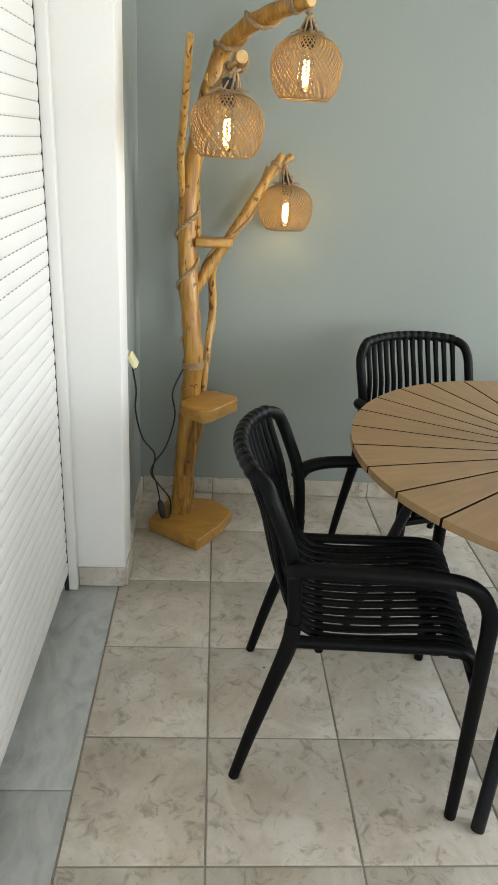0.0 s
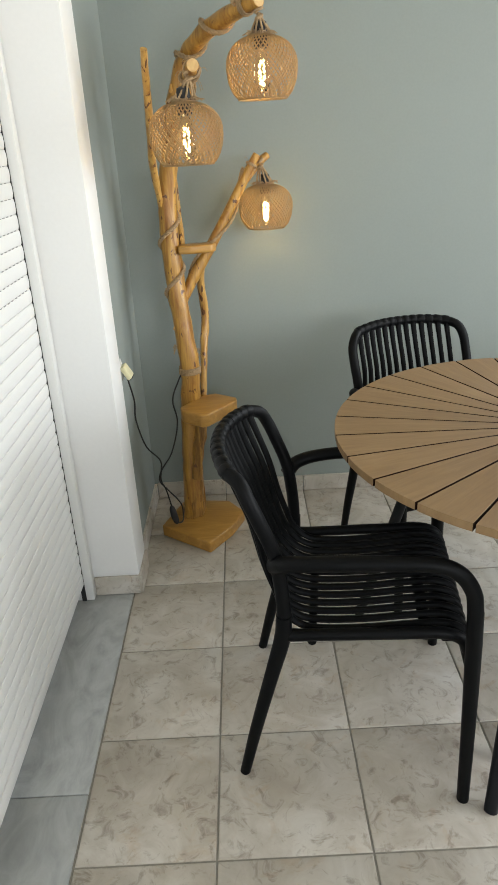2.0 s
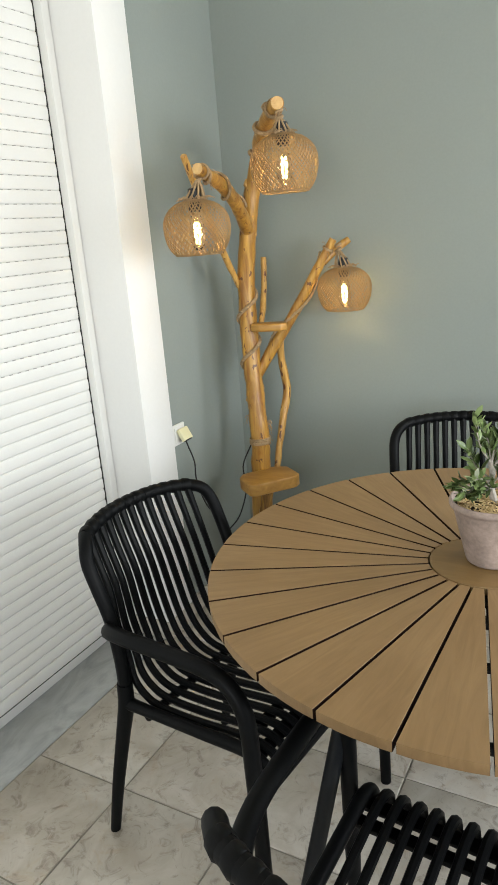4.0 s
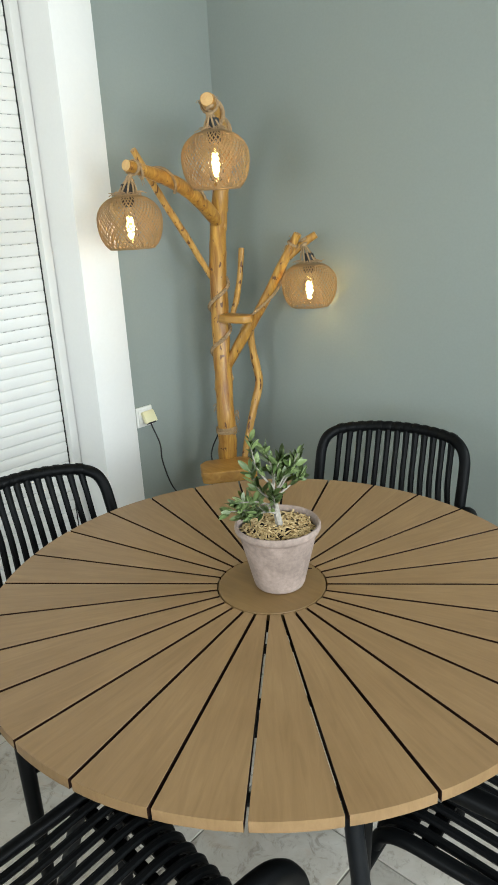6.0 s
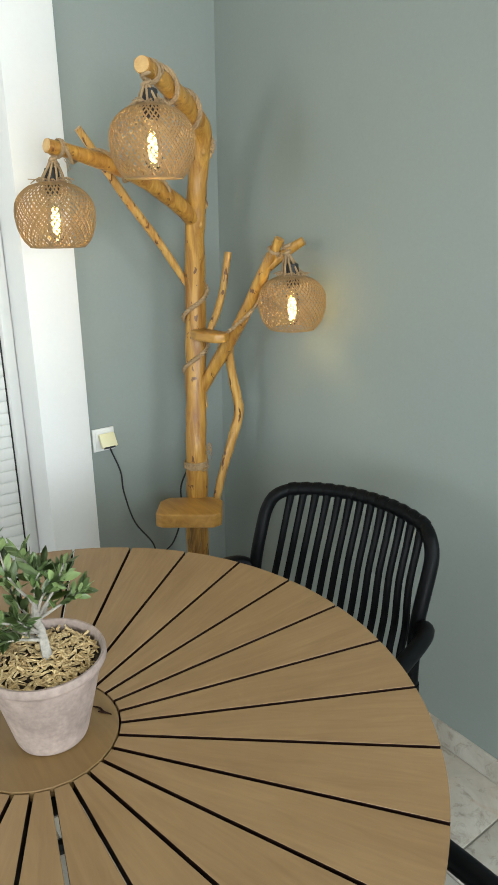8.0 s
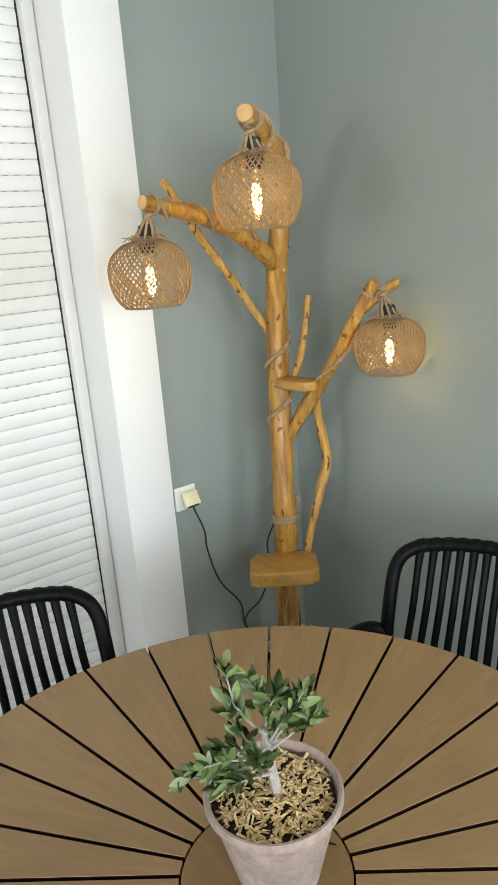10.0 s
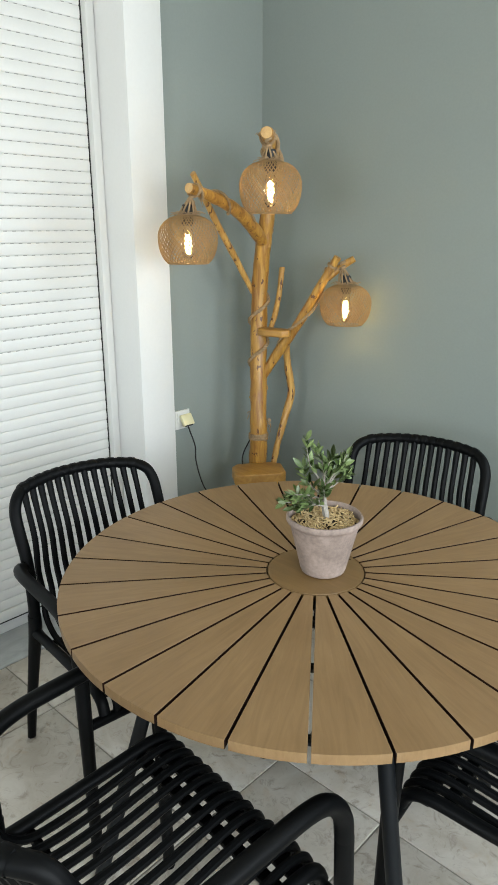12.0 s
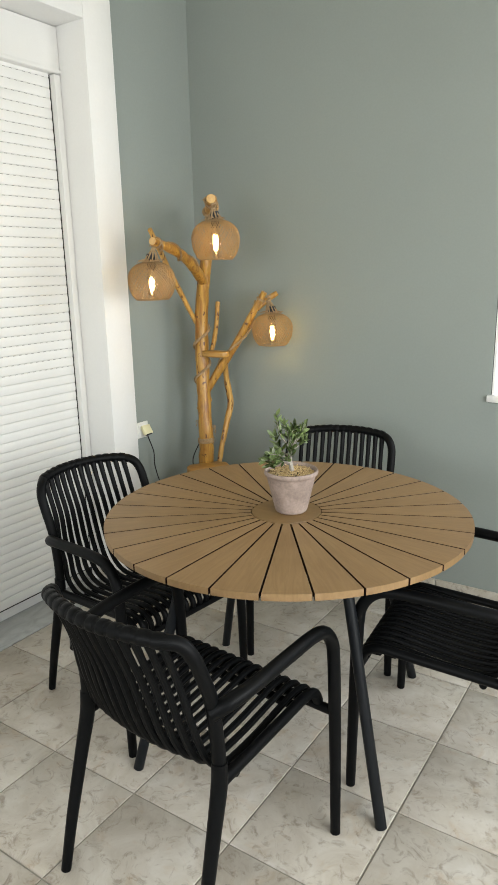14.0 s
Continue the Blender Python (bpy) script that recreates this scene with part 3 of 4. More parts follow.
for nm, p, q, r in (("cut_end", TRUNK[-1], TRUNK[-2], 0.0172), ("cut_end", ARM[-1], ARM[-2], 0.0150)):
    d = (Vector(p[:3]) - Vector(q[:3])).normalized()
    e = Vector(p[:3])
    part(nm, tube(B(), shift([tuple(e - d * 0.004), tuple(e + d * 0.002)], LB), r, 16, 1), LOG_END, lamp, "pale sawn log end")


def board(name, cx, cy, angle, outline, z0, z1, label):
    m = Matrix.Rotation(radians(angle), 3, "Z")
    pts = [((m @ Vector((x, y, 0))).x + cx - LB[0], (m @ Vector((x, y, 0))).y + cy - LB[1]) for x, y in outline]
    return part(name, slab(B(), pts, z0, z1, 0.006, 3), PLANK, lamp, label)


board("shelf", -0.026, 0.990, 54, [(-0.105, -0.052), (-0.085, -0.066), (0.075, -0.070), (0.100, -0.052), (0.102, 0.045), (0.06, 0.075), (-0.075, 0.07), (-0.10, 0.04)], 0.492, 0.538, "thick round-cornered wood shelf")
board("small_shelf", -0.025, 1.085, 10, [(-0.07, -0.022), (-0.03, -0.035), (0.045, -0.03), (0.062, -0.005), (0.05, 0.03), (-0.06, 0.03)], 1.052, 1.080, "small wood shelf between the branches")


rng0 = random.Random(5)
bark_line = spline(TRUNK, 8)
for k in range(16):
    q = bark_line[rng0.randrange(34, 84)]
    a = rng0.uniform(0, 2 * math.pi)
    way = Vector((math.cos(a), math.sin(a), 0))
    foot = q.to_3d() + way * q[3] * 0.85
    rise = Vector((0, 0, rng0.uniform(0.010, 0.024)))
    log("bark_nub", [(*(foot - rise * 0.5), 0.0028), (*(foot + way * rng0.uniform(0.004, 0.008)), 0.0055), (*(foot + rise + way * 0.003), 0.0022)], LIMB, 0.5, 7)


# rope, wound round logs
def wound(path, start, end, turns, extra=0.008, phase=0.0, steps=26):
    """Points of a rope round a log given by (x, y, z, r), between two fractions of its length."""
    line = spline(path, 8)
    out = []
    total = int(turns * steps)
    for i in range(total + 1):
        f = start + (end - start) * i / total
        k = min(len(line) - 2, int(f * (len(line) - 1)))
        u = f * (len(line) - 1) - k
        q = line[k].lerp(line[k + 1], u)
        d = (line[k + 1].to_3d() - line[k].to_3d()).normalized()
        a = Vector((1, 0, 0)) if abs(d.x) < 0.9 else Vector((0, 1, 0))
        a = (a - d * a.dot(d)).normalized()
        b = d.cross(a)
        ang = phase + 2 * math.pi * i / steps
        out.append(tuple(q.to_3d() + (a * math.cos(ang) + b * math.sin(ang)) * (q[3] + extra * 0.6)))
    return out


def rope(bm, points, radius=0.0075, by=LB, twist=0.035):
    """Three strands laid round each other."""
    pts = [Vector(p) for p in shift(points, by)]
    length = 0.0
    ref = None
    strands = ([], [], [])
    for i, p in enumerate(pts):
        d = (pts[min(i + 1, len(pts) - 1)] - pts[max(i - 1, 0)]).normalized()
        ref = d.orthogonal().normalized() if ref is None else (ref - d * ref.dot(d)).normalized()
        side = d.cross(ref)
        if i:
            length += (p - pts[i - 1]).length
        for k in range(3):
            a = 2 * math.pi * (length / twist + k / 3)
            strands[k].append(tuple(p + (ref * math.cos(a) + side * math.sin(a)) * radius * 0.5))
    for s in strands:
        tube(bm, s, radius * 0.56, 6, 2)
    return bm


part("rope", rope(B(), wound(TRUNK, 0.378, 0.529, 2.1, phase=2.38)), ROPE, lamp, "jute rope wound round the trunk")
part("rope", rope(B(), wound(RIGHT, 0.20, 0.86, 1.15, phase=2.4), 0.0065), ROPE, lamp, "jute rope wound round the branch")
part("rope", rope(B(), wound(TRUNK, 0.70, 0.955, 2.4, phase=0.6)), ROPE, lamp, "jute rope wound round the top limb")
part("rope", rope(B(), wound(ARM, 0.25, 0.92, 2.0, phase=0.2), 0.005), ROPE, lamp, "jute rope wound round the branch")
for path, f0 in ((TRUNK, 0.955), (ARM, 0.91), (RIGHT, 0.90)):
    bm = B()
    for k in range(3):
        rope(bm, wound(path, f0 + 0.006 * k, f0 + 0.006 * k + 0.008, 1.0, 0.005, phase=1.3 * k), 0.0030)
    e = Vector(path[-1][:3]).lerp(Vector(path[-2][:3]), 0.4)
    for k in range(7):
        d = Vector((rng0.gauss(0, 1), rng0.gauss(0, 1), rng0.gauss(0, 0.7))).normalized()
        p = e + Vector((0, 0, -0.005)) + d * 0.022
        tube(bm, shift([tuple(p), tuple(p + d * 0.012), tuple(p + d * 0.02 + Vector((0, 0, -0.010)))], LB), 0.0009, 4, 3)
    part("rope_binding", bm, ROPE, lamp, "frayed jute binding at the branch end")
bm = B()
for k in range(4):
    rope(bm, wound(TRUNK, 0.250 + 0.0042 * k, 0.2542 + 0.0042 * k, 1.0, 0.004, phase=k), 0.0036)
part("rope_binding", bm, ROPE, lamp, "jute binding round the trunk")


bm = B()
for k in range(26):
    a = rng0.uniform(2.7, 3.5) if k < 9 else rng0.uniform(0.2, 1.1)
    p = Vector((-0.090 + 0.034 * math.cos(a), 1.060 + 0.034 * math.sin(a), rng0.uniform(0.72, 0.74) if k < 9 else rng0.uniform(0.66, 0.72)))
    d = Vector((math.cos(a), math.sin(a), rng0.gauss(0, 0.6)))
    tube(bm, shift([tuple(p), tuple(p + d * 0.010), tuple(p + d * 0.016 + Vector((0, 0, -0.016)))], LB), 0.0009, 4, 3)
tagged(part("rope_end", bm, ROPE, lamp, "frayed jute rope end"), kind="stuff")


# woven shades
def shade(centre, radius, height, knot, filament):
    """A woven ball open at top and bottom that hangs from knot by a bunch of strings."""
    cx, cy, cz = shift([centre], LB)[0]
    top_r, low_r = 0.32 * radius, 0.60 * radius

    def at(v, a):
        z = (0.5 - v) * height
        x = min(1.0, (0.47 - v) / 0.47 if v < 0.47 else (v - 0.47) / 0.56)
        edge = top_r if v < 0.47 else low_r
        r = edge + (radius - edge) * (1 - x ** 2.2) ** 0.66
        return cx + r * math.cos(a), cy + r * math.sin(a), cz + z

    bm = B()
    strands, steps = 46, 20
    for sense in (1, -1):
        for k in range(strands):
            a0 = 2 * math.pi * (k + (0.25 if sense < 0 else 0) + rng0.gauss(0, 0.09)) / strands
            lean = rng0.gauss(1.33, 0.03)
            line = []
            for i in range(steps + 1):
                v = i / steps
                p = Vector(at(v, a0 + sense * v * lean))
                out = Vector((p.x - cx, p.y - cy, 0)).normalized()
                line.append(tuple(p + out * (0.0012 * sense)))
            tube(bm, line, 0.0019, 4, 1, False, caps=False, flat=0.5, across=(-math.sin(a0), math.cos(a0), 0))
    body = tagged(part("woven_shade", bm, WEAVE, lamp, "woven natural bamboo ball shade"), kind="stuff")
    for v, r in ((0.0, 0.0032), (1.0, 0.0030)):
        part("rim", tube(B(), [at(v, 2 * math.pi * k / 36) for k in range(37)], r, 6, 1, False), WEAVE, body)
    kx, ky, kz = shift([knot], LB)[0]
    for k in range(9):
        a = 2 * math.pi * k / 9
        x, y, z = at(0.0, a)
        part("string", tube(B(), [(kx, ky, kz), ((kx + x) / 2 + 0.004 * math.cos(a), (ky + y) / 2 + 0.004 * math.sin(a), (kz + z) / 2 - 0.004), (x, y, z)], 0.0028, 6, 3), ROPE, body)
    ring = [(kx + 0.008 * math.cos(0.9 * k), ky + 0.008 * math.sin(0.9 * k), kz - 0.022 + 0.0025 * k) for k in range(16)]
    part("knot", tube(B(), ring, 0.0045, 6, 3), ROPE, body, "jute knot over the shade")
    tuft = B()
    for k in range(30):
        a = 2 * math.pi * k / 30 + rng0.gauss(0, 0.1)
        reach = rng0.uniform(0.018, 0.034)
        x, y, z = at(0.0, a)
        out = Vector((math.cos(a + rng0.gauss(0, 0.5)), math.sin(a + rng0.gauss(0, 0.5)), 0))
        p = Vector((x, y, z + 0.004)) - out * 0.010
        tube(tuft, [tuple(p), tuple(p + out * reach * 0.5 + Vector((0, 0, rng0.uniform(0.001, 0.008)))), tuple(p + out * reach + Vector((0, 0, rng0.uniform(-0.006, 0.006))))], 0.0015, 4, 3)
    tagged(part("tuft", tuft, ROPE, body, "frayed jute ends"), kind="stuff")
    holder = part("lampholder", lathe(B(), [(0.008, 0.040), (0.016, 0.036), (0.0185, 0.020), (0.0185, -0.022), (0.015, -0.026)], 20), BLACK_RUBBER, lamp, "black lampholder")
    holder.location = (cx, cy, cz + height * 0.5 - 0.005)
    bulb = part("bulb", lathe(B(), [(0.010, 0.0), (0.013, -0.008), (0.019, -0.03), (0.0225, -0.055), (0.021, -0.080), (0.013, -0.098), (0.004, -0.104)], 24), GLASS, lamp, "clear filament bulb")
    bulb.location = (cx, cy, cz + height * 0.5 - 0.032)
    bulb.visible_shadow = False
    bm = B()
    for k in range(4):
        a = math.pi / 2 * k + 0.4
        tube(bm, [(0.004 * math.cos(a), 0.004 * math.sin(a), -0.028), (0.006 * math.cos(a + 0.5), 0.006 * math.sin(a + 0.5), -0.056), (0.003 * math.cos(a + 1), 0.003 * math.sin(a + 1), -0.084)], 0.0013, 5, 3)
    part("filament", bm, filament, bulb, "glowing warm filament")


shade((0.203, 0.790, 1.568), 0.0945, 0.150, (0.200, 0.783, 1.692), FILAMENT[0])
shade((-0.004, 0.629, 1.414), 0.0935, 0.146, (0.012, 0.632, 1.545), FILAMENT[1])
shade((0.214, 1.197, 1.180), 0.0915, 0.142, (0.200, 1.188, 1.318), FILAMENT[2])

# ---- power socket and cable ----
socket = thing("wall_socket", pose(GREY_X, 0.835, 0.72), "white wall socket low on the grey wall", "socket")
part("plate", box(B(), (0.0, -0.038, -0.038), (0.009, 0.038, 0.038), 0.003), SOCKET_WHITE, socket)
part("insert", box(B(), (0.009, -0.029, -0.029), (0.013, 0.029, 0.029), 0.002), SOCKET_WHITE, socket)
plug = thing("power_adapter", pose(GREY_X + 0.020, 0.838, 0.717, 0, -30, 0), "cream plastic adapter plugged into the wall socket", "plug")
part("body", box(B(), (0.002, -0.025, -0.024), (0.018, 0.029, 0.023), 0.004), PLUG_CREAM, plug)
part("pin_block", box(B(), (0.004, -0.018, -0.027), (0.017, 0.020, -0.0205), 0.002), BLACK_RUBBER, plug)
cable = thing("power_cable", pose(0, 0, 0), "thin black cable from the socket to the lamp", "cable")
part("cord", tube(B(), [(-0.276, 0.846, 0.695), (-0.274, 0.852, 0.675), (-0.268, 0.874, 0.605), (-0.272, 0.882, 0.530), (-0.252, 0.905, 0.421), (-0.214, 0.950, 0.340), (-0.223, 0.965, 0.259), (-0.209, 0.975, 0.207), (-0.196, 0.985, 0.125)], 0.0028, 8, 6), BLACK_RUBBER, cable)
part("cord", tube(B(), [(-0.100, 1.060, 0.665), (-0.132, 1.045, 0.610), (-0.158, 1.035, 0.541), (-0.148, 1.030, 0.456), (-0.177, 1.010, 0.347), (-0.219, 0.985, 0.287), (-0.229, 0.975, 0.247), (-0.203, 0.985, 0.201), (-0.163, 1.000, 0.135), (-0.160, 1.018, 0.072), (-0.165, 1.005, 0.050), (-0.185, 0.988, 0.055)], 0.0028, 8, 6), BLACK_RUBBER, cable)
part("switch", tube(B(), [(-0.199, 0.985, 0.132, 0.005), (-0.196, 0.985, 0.120, 0.011), (-0.190, 0.986, 0.085, 0.013), (-0.185, 0.988, 0.062, 0.011), (-0.183, 0.988, 0.0525, 0.005)], sides=10, steps=3), BLACK_RUBBER, cable, "black inline cord switch")

# ---- small bits ----
# dark mark on the disc, modelled as two thin raised bits
mark = thing("dry_twig", pose(0.887, 0.275, TZ + 0.0005), "small dark mark on the table's disc, built as thin raised bits", "twig")
part("stem", tube(B(), [(-0.016, -0.006, 0.0012, 0.0010), (-0.006, 0.000, 0.0020, 0.0014), (0.004, 0.001, 0.0016, 0.0016), (0.015, 0.008, 0.0010, 0.0008)], sides=6, steps=4), DARK_EDGE, mark)
part("scrap", tube(B(), [(-0.002, -0.005, 0.0012, 0.0008), (0.004, 0.000, 0.0022, 0.0020), (0.009, 0.003, 0.0010, 0.0007)], sides=6, steps=3), DARK_EDGE, mark)
crumb = thing("crumb", pose(0.158, 0.249, 0.0), "tiny dark crumb of dirt on the floor tile", "dirt")
part("grain", tube(B(), [(-0.003, 0, 0.0015, 0.0008), (0, 0.0008, 0.0022, 0.0022), (0.003, 0, 0.0012, 0.0008)], sides=6, steps=3), DARK_EDGE, crumb)

# ---- potted olive ----
rng = random.Random(11)
PX, PY = 0.884, 0.203
plant = thing("potted_plant", pose(PX, PY, TZ + 0.0005), "small olive tree in a pale terracotta pot on the table", "potted plant")
part("pot", lathe(B(), [(0.02, 0.0), (0.043, 0.0), (0.0475, 0.003), (0.050, 0.009), (0.0745, 0.112), (0.0765, 0.1155), (0.0805, 0.118), (0.0825, 0.122), (0.0825, 0.128), (0.0805, 0.132), (0.0775, 0.132), (0.0755, 0.128), (0.0735, 0.112), (0.0725, 0.105), (0.02, 0.104)], 56, 0.006), TERRACOTTA, plant, "pale washed terracotta pot")
soil = part("soil", lathe(B(), [(0.02, 0.1060), (0.0695, 0.1060), (0.0725, 0.116), (0.05, 0.119), (0.012, 0.122)], 28, 0.03), SOIL, plant)
bm = B()
for k in range(520):
    r, a = 0.069 * math.sqrt(rng.random()), rng.uniform(0, 2 * math.pi)
    size = (rng.uniform(0.003, 0.0105), rng.uniform(0.0008, 0.0020), rng.uniform(0.0004, 0.0009))
    m = Matrix.LocRotScale((r * math.cos(a), r * math.sin(a), 0.119 + 0.004 * (1 - r / 0.07) + rng.uniform(0, 0.005)), Euler((rng.gauss(0, 0.3), rng.gauss(0, 0.3), rng.uniform(0, 6.3))), size)
    bmesh.ops.create_cube(bm, size=2.0, matrix=m)
tagged(part("bark_mulch", bm, CHIP, plant, "straw-coloured bark chips", False), kind="stuff")
stem = part("trunk", tube(B(), [(0.006, 0.004, 0.112, 0.010), (0.002, 0.004, 0.125, 0.0072), (-0.006, 0.002, 0.16, 0.0060), (-0.002, -0.004, 0.185, 0.0055), (-0.010, 0.0, 0.21, 0.0042)], sides=10, wobble=0.3), BARK, plant, "gnarled grey olive trunk")


def leaf_mesh(length, width, curl):
    bm = B()
    rows = []
    for i in range(6):
        t = i / 5
        w = width * math.sin(math.pi * min(1, max(0.04, t * 0.96 + 0.02))) ** 0.8
        z = curl * t * t
        rows.append([bm.verts.new((s * w, t * length, z + abs(s) * w * 0.35)) for s in (-1, 0, 1)])
    for r0, r1 in zip(rows, rows[1:]):
        for k in range(2):
            bm.faces.new((r0[k], r0[k + 1], r1[k + 1], r1[k]))
    bmesh.ops.solidify(bm, geom=list(bm.faces), thickness=0.0005)
    return mesh_from(bm, "leaf", LEAF)


LEAVES = [leaf_mesh(0.027, 0.0050, 0.004), leaf_mesh(0.022, 0.0046, -0.003), leaf_mesh(0.030, 0.0054, 0.006), leaf_mesh(0.017, 0.0040, 0.001)]
TWIGS = (((-0.006, 0.0, 0.20), (-0.022, -0.026, 0.245), (-0.033, -0.032, 0.302)), ((-0.006, 0.0, 0.20), (-0.012, 0.004, 0.24), (-0.020, -0.010, 0.275)),
         ((-0.004, 0.0, 0.185), (0.018, 0.018, 0.23), (0.030, 0.030, 0.268)), ((-0.004, 0.0, 0.19), (0.016, 0.004, 0.225), (0.022, 0.030, 0.250)),
         ((-0.006, 0.0, 0.16), (-0.022, -0.050, 0.170), (-0.040, -0.100, 0.178)), ((-0.006, 0.0, 0.165), (-0.018, -0.045, 0.185), (-0.022, -0.088, 0.196)),
         ((-0.002, 0.0, 0.15), (0.0, -0.035, 0.165), (-0.015, -0.060, 0.160)), ((-0.004, 0.0, 0.18), (0.014, 0.034, 0.205), (0.018, 0.055, 0.215)),
         ((-0.006, 0.0, 0.19), (0.0, 0.0, 0.235), (0.008, 0.012, 0.262)), ((-0.006, 0.0, 0.155), (-0.045, -0.015, 0.165), (-0.070, -0.030, 0.155)),
         ((-0.006, 0.0, 0.17), (-0.030, -0.018, 0.20), (-0.045, -0.022, 0.235)), ((-0.004, 0.0, 0.16), (0.012, -0.020, 0.185), (0.020, -0.034, 0.205)),
         ((-0.006, 0.0, 0.15), (-0.028, -0.028, 0.158), (-0.045, -0.050, 0.148)), ((-0.004, 0.0, 0.175), (-0.012, 0.026, 0.205), (-0.020, 0.040, 0.235)))
for tw in TWIGS:
    branch = part("twig", tube(B(), [(*tw[0], 0.0024), (*tw[1], 0.0016), (*tw[2], 0.0008)], sides=6, steps=5), BARK, plant)
    line = spline([(*q, 0) for q in tw], 12)
    for i in range(25):
        f = 0.22 + 0.78 * ((i + rng.random()) / 25) ** 0.8
        k = min(len(line) - 2, int(f * (len(line) - 1)))
        p = line[k].to_3d().lerp(line[k + 1].to_3d(), rng.random())
        d = (line[k + 1].to_3d() - line[k].to_3d()).normalized()
        way = (d * rng.uniform(0.5, 1.3) + Vector((rng.gauss(0, 1), rng.gauss(0, 1), rng.gauss(0.25, 0.8))).normalized() * 0.8).normalized()
        ob = new("leaf", rng.choice(LEAVES))
        ob.parent = plant
        ob.matrix_basis = Matrix.LocRotScale(p, way.to_track_quat("Y", "Z") @ Euler((0, rng.uniform(-1.2, 1.2), 0)).to_quaternion(), (rng.uniform(0.75, 1.1),) * 3)

# ---- outside, seen through the end wall's opening ----
yard_wall = thing("yard_wall", pose(0, 4.6, -0.4), "white garden wall with peeling plaster", "garden wall")
part("wall_body", box(B(), (-3, 0, 0), (9, 0.2, 1.435), 0.01), WHITE_WALL, yard_wall)
part("coping", box(B(), (-3.02, -0.03, 1.437), (9.02, 0.23, 1.485), 0.008), WHITE_WALL, yard_wall)


def clump(bm, centre, spread, count, size):
    for _ in range(count):
        p = Vector(centre) + Vector((rng.gauss(0, spread[0]), rng.gauss(0, spread[1]), rng.gauss(0, spread[2])))
        m = Matrix.LocRotScale(p, Euler((rng.uniform(0, 6.3), rng.uniform(0, 6.3), rng.uniform(0, 6.3))), (size * rng.uniform(0.6, 1.3),) * 3)
        q = [bm.verts.new(m @ Vector(c)) for c in ((-0.35, 0, 0), (0, -0.9, 0.1), (0.35, 0, 0), (0, 0.9, 0.1))]
        bm.faces.new(q)


bush = thing("bush", pose(3.3, 6.0, -0.4), "bright green sunlit bush behind the garden wall", "bush")
for k in range(5):
    x = (k - 2) * 0.55
    part("stem", tube(B(), [(x * 0.6, 0, 0.0, 0.05), (x * 0.9, 0.1, 0.9, 0.035), (x, 0, 1.6, 0.012)], sides=8), BARK, bush)
bm = B()
for k in range(120):
    x = rng.uniform(-1.7, 1.7)
    top = 1.80 + 0.25 * math.sin(x * 2.3) + 0.18 * math.sin(x * 6.1 + 1)
    z = rng.uniform(0.9, top)
    clump(bm, (x, rng.uniform(-0.3, 0.5), z), (0.11, 0.12, 0.11), 170, 0.030)
tagged(part("foliage", bm, BUSH_LEAF, bush, "small bright green leaves", False), kind="stuff")

# bare patches where the garden wall's paint has peeled
for i, (cx, cz, w, h) in enumerate(((2.05, 0.88, 0.22, 0.12), (2.55, 0.93, 0.26, 0.17), (3.15, 0.86, 0.3, 0.13), (2.25, 1.15, 0.10, 0.05), (2.85, 1.18, 0.16, 0.06), (3.75, 1.0, 0.34, 0.18), (1.45, 0.9, 0.25, 0.15))):
    pts = []
    for k in range(40):
        a = 2 * math.pi * k / 40
        r = 1 + 0.45 * noise.noise((math.cos(a) * 2 + cx * 5, math.sin(a) * 2, cz * 7)) + 0.2 * noise.noise((math.cos(a) * 6 + cx, math.sin(a) * 6, cz))
        pts.append((cx + w * r * math.cos(a), cz + h * r * math.sin(a)))
    bm = B()
    front = [bm.verts.new((x, -0.003 - 0.002 * i, z)) for x, z in pts]
    back = [bm.verts.new((x, 0.004, z)) for x, z in pts]
    bm.faces.new(front), bm.faces.new(back[::-1])
    for k in range(40):
        bm.faces.new((front[k], front[(k + 1) % 40], back[(k + 1) % 40], back[k]))
    part("bare_patch", bm, PEELED, yard_wall, "grey bare plaster patch", False)

# far hillside and overhead wire
bm = B()
grid = []
for i in range(41):
    row = []
    for j in range(13):
        x, y = -160 + 8 * i, 70 + 14 * j
        h = 46 * (j / 12) ** 1.1 * (0.75 + 0.25 * math.sin(i * 0.21 + 0.6)) + 4 * noise.noise((x * 0.03, y * 0.03, 0))
        row.append(bm.verts.new((x, y, -0.45 + (max(0.0, h) if j else -0.5))))
    grid.append(row)
for i in range(40):
    for j in range(12):
        bm.faces.new((grid[i][j], grid[i + 1][j], grid[i + 1][j + 1], grid[i][j + 1]))
structure("backdrop", bm, ROCK_HILL, "pale rocky hillside in the distance", "hill")
wire = thing("overhead_wire", pose(0, 14, 0), "thin dark overhead wire outside", "wire")
part("wire", tube(B(), [(-14, 0, 5.6), (0, 0, 5.0), (6, 0, 5.25), (20, 0, 6.4)], 0.012, 6, 8), BLACK_RUBBER, wire)
for x in (-14, 20):
    part("pole", tube(B(), [(x, 0, -0.4, 0.12), (x, 0, 6.6, 0.09)], sides=12, steps=2), BARK, wire)

# ---- skirting and floor tiles ----


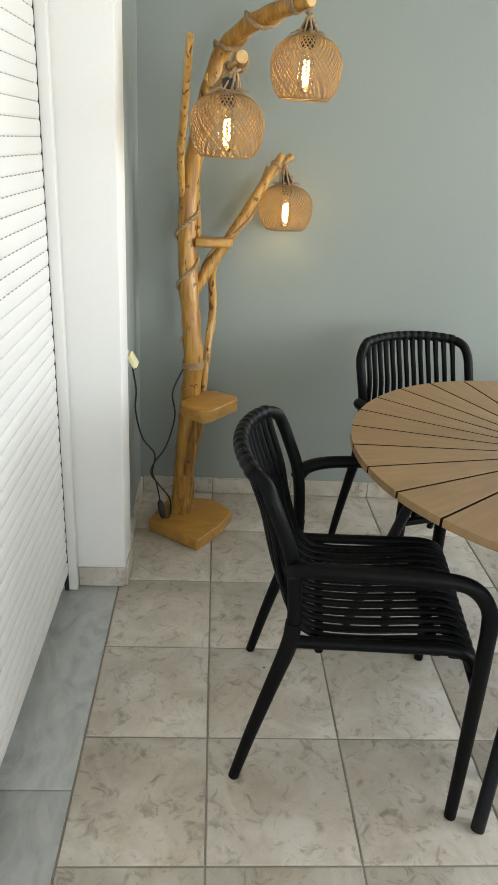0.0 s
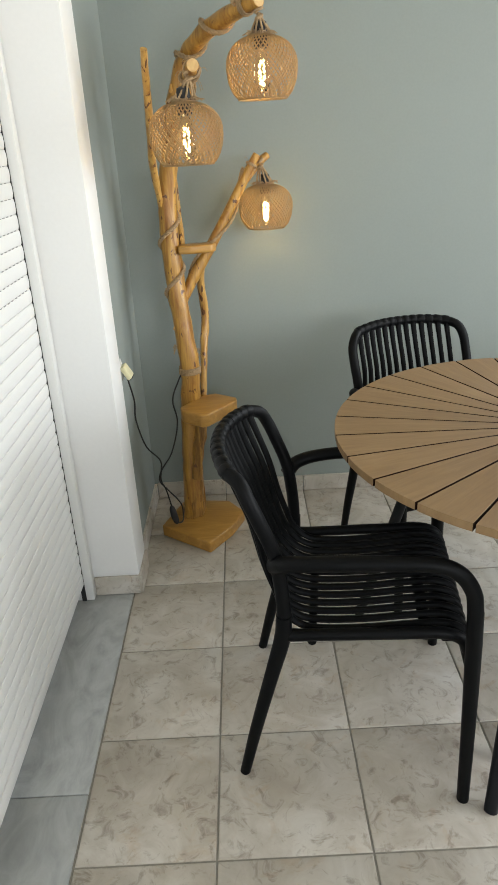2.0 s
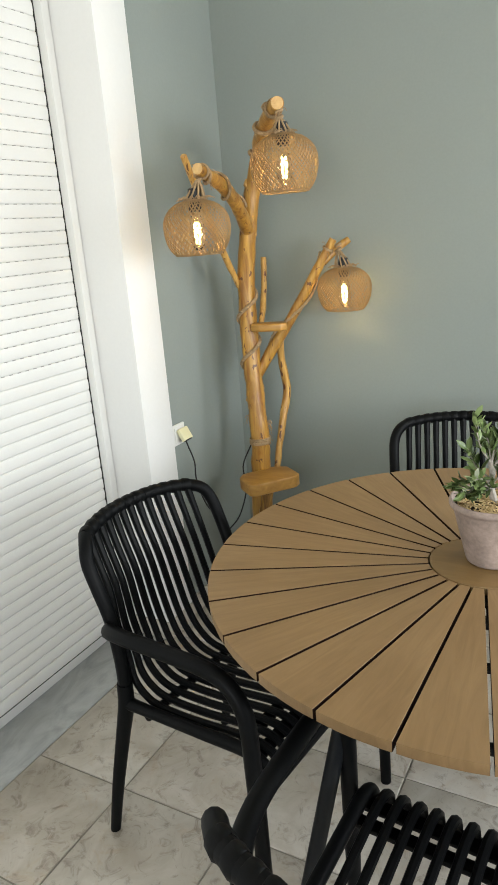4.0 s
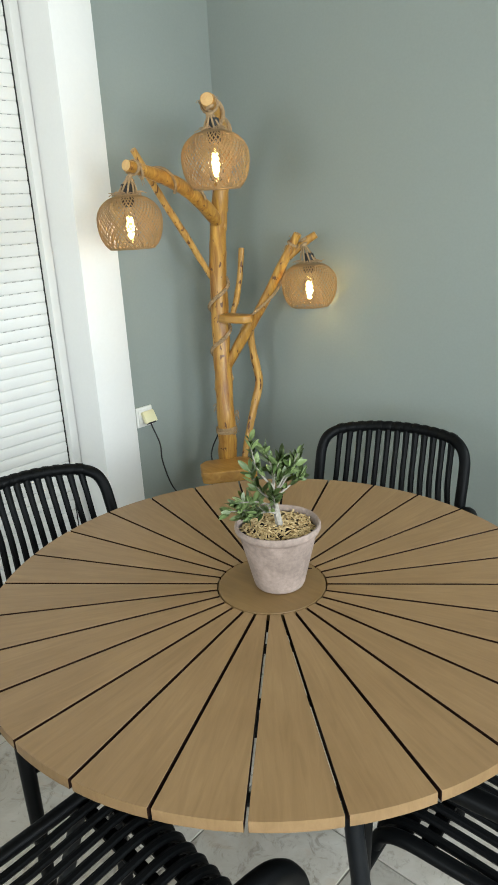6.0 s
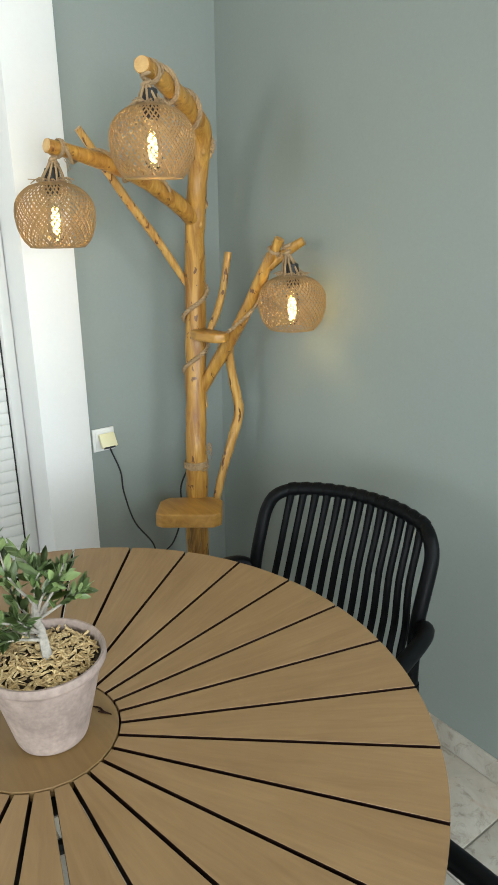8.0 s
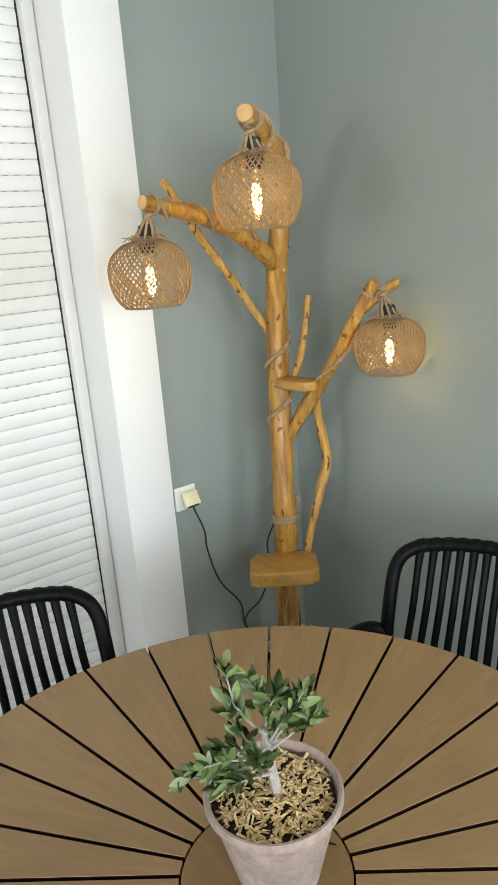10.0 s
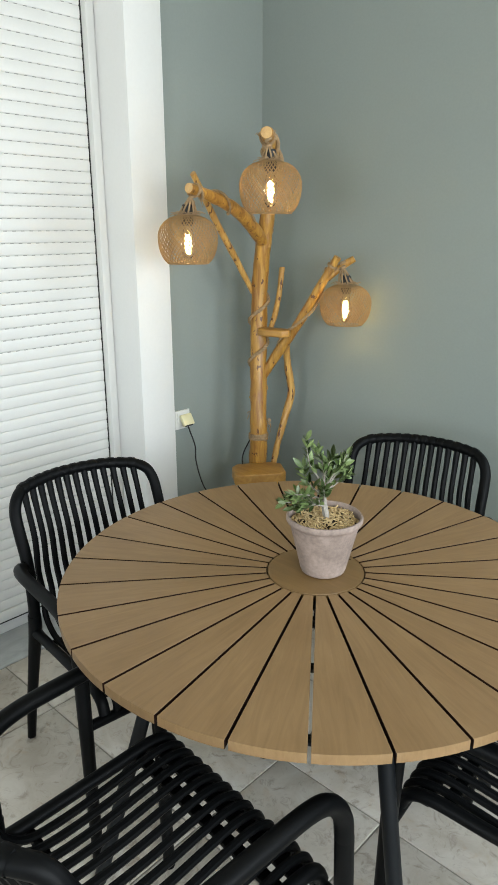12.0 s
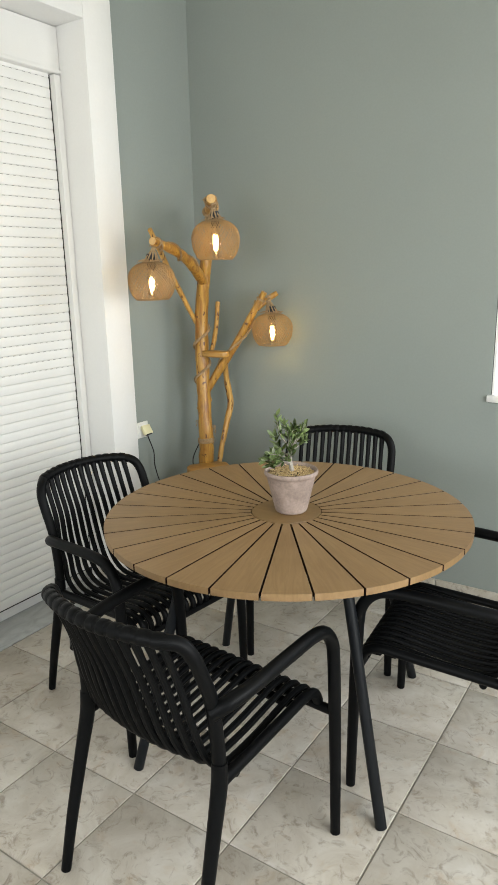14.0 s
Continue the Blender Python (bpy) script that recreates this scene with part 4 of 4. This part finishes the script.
def tile_mesh(x, y, z, bevel=0.0022):
    """A tile centred on its place, top at z."""
    bm = B()
    rings = []
    for dx, h in ((0, -0.02), (0, z - bevel), (bevel * 0.35, z - bevel * 0.35), (bevel, z)):
        rings.append([bm.verts.new((sx * (x / 2 - dx), sy * (y / 2 - dx), h)) for sx, sy in ((-1, -1), (1, -1), (1, 1), (-1, 1))])
    for r0, r1 in zip(rings, rings[1:]):
        for k in range(4):
            bm.faces.new((r0[k], r0[(k + 1) % 4], r1[(k + 1) % 4], r1[k]))
    bm.faces.new(rings[-1])
    return mesh_from(bm, "tile", TILES)


JOINT = 0.0048
cache = {}
xs = [-0.306] + [k * TILE for k in range(0, 11)]
ys = [k * TILE for k in range(-10, 4)] + [WALL_Y + JOINT / 2]
for x0, x1 in zip(xs, xs[1:]):
    for y0, y1 in zip(ys, ys[1:]):
        if x0 < -0.1 and y0 >= 0.66:
            x0s = GREY_X - JOINT / 2
        else:
            x0s = x0
        key = (round(x1 - x0s, 4), round(y1 - y0, 4))
        if key not in cache:
            cache[key] = tile_mesh(key[0] - JOINT, key[1] - JOINT, 0.0)
        ob = new("tile", cache[key])
        ob.parent = floor
        ob.location = ((x0s + x1) / 2, (y0 + y1) / 2, 0)


def skirting_piece(lo, hi):
    return mesh_from(box(B(), lo, hi, 0.0015, 1), "skirting_tile", TILES)


skirting = tagged(new("baseboard"), "beige marbled tile skirting along the walls", "skirting", "", "structure")
runs = []
for k in range(-1, 10):
    a, b = max(GREY_X + 0.013, k * TILE + 0.0015), (k + 1) * TILE - 0.0015
    runs.append(((a, WALL_Y - 0.009, 0.001), (b, WALL_Y, 0.071)))
runs.append(((WALL_X, 0.629, 0.001), (WALL_X + 0.013, STRIP_Y, 0.071)))
for a, b in ((STRIP_Y + 0.003, 1.10), (1.103, WALL_Y - 0.011)):
    runs.append(((GREY_X, a, 0.001), (GREY_X + 0.011, b, 0.071)))
runs.append(((-0.434, JAMB_Y - 0.010, 0.002), (WALL_X + 0.002, JAMB_Y - 0.0005, 0.072)))
for lo, hi in runs:
    mid = (Vector(lo) + Vector(hi)) / 2
    ob = new("skirting_tile", skirting_piece(Vector(lo) - mid, Vector(hi) - mid))
    ob.parent = skirting
    ob.location = mid
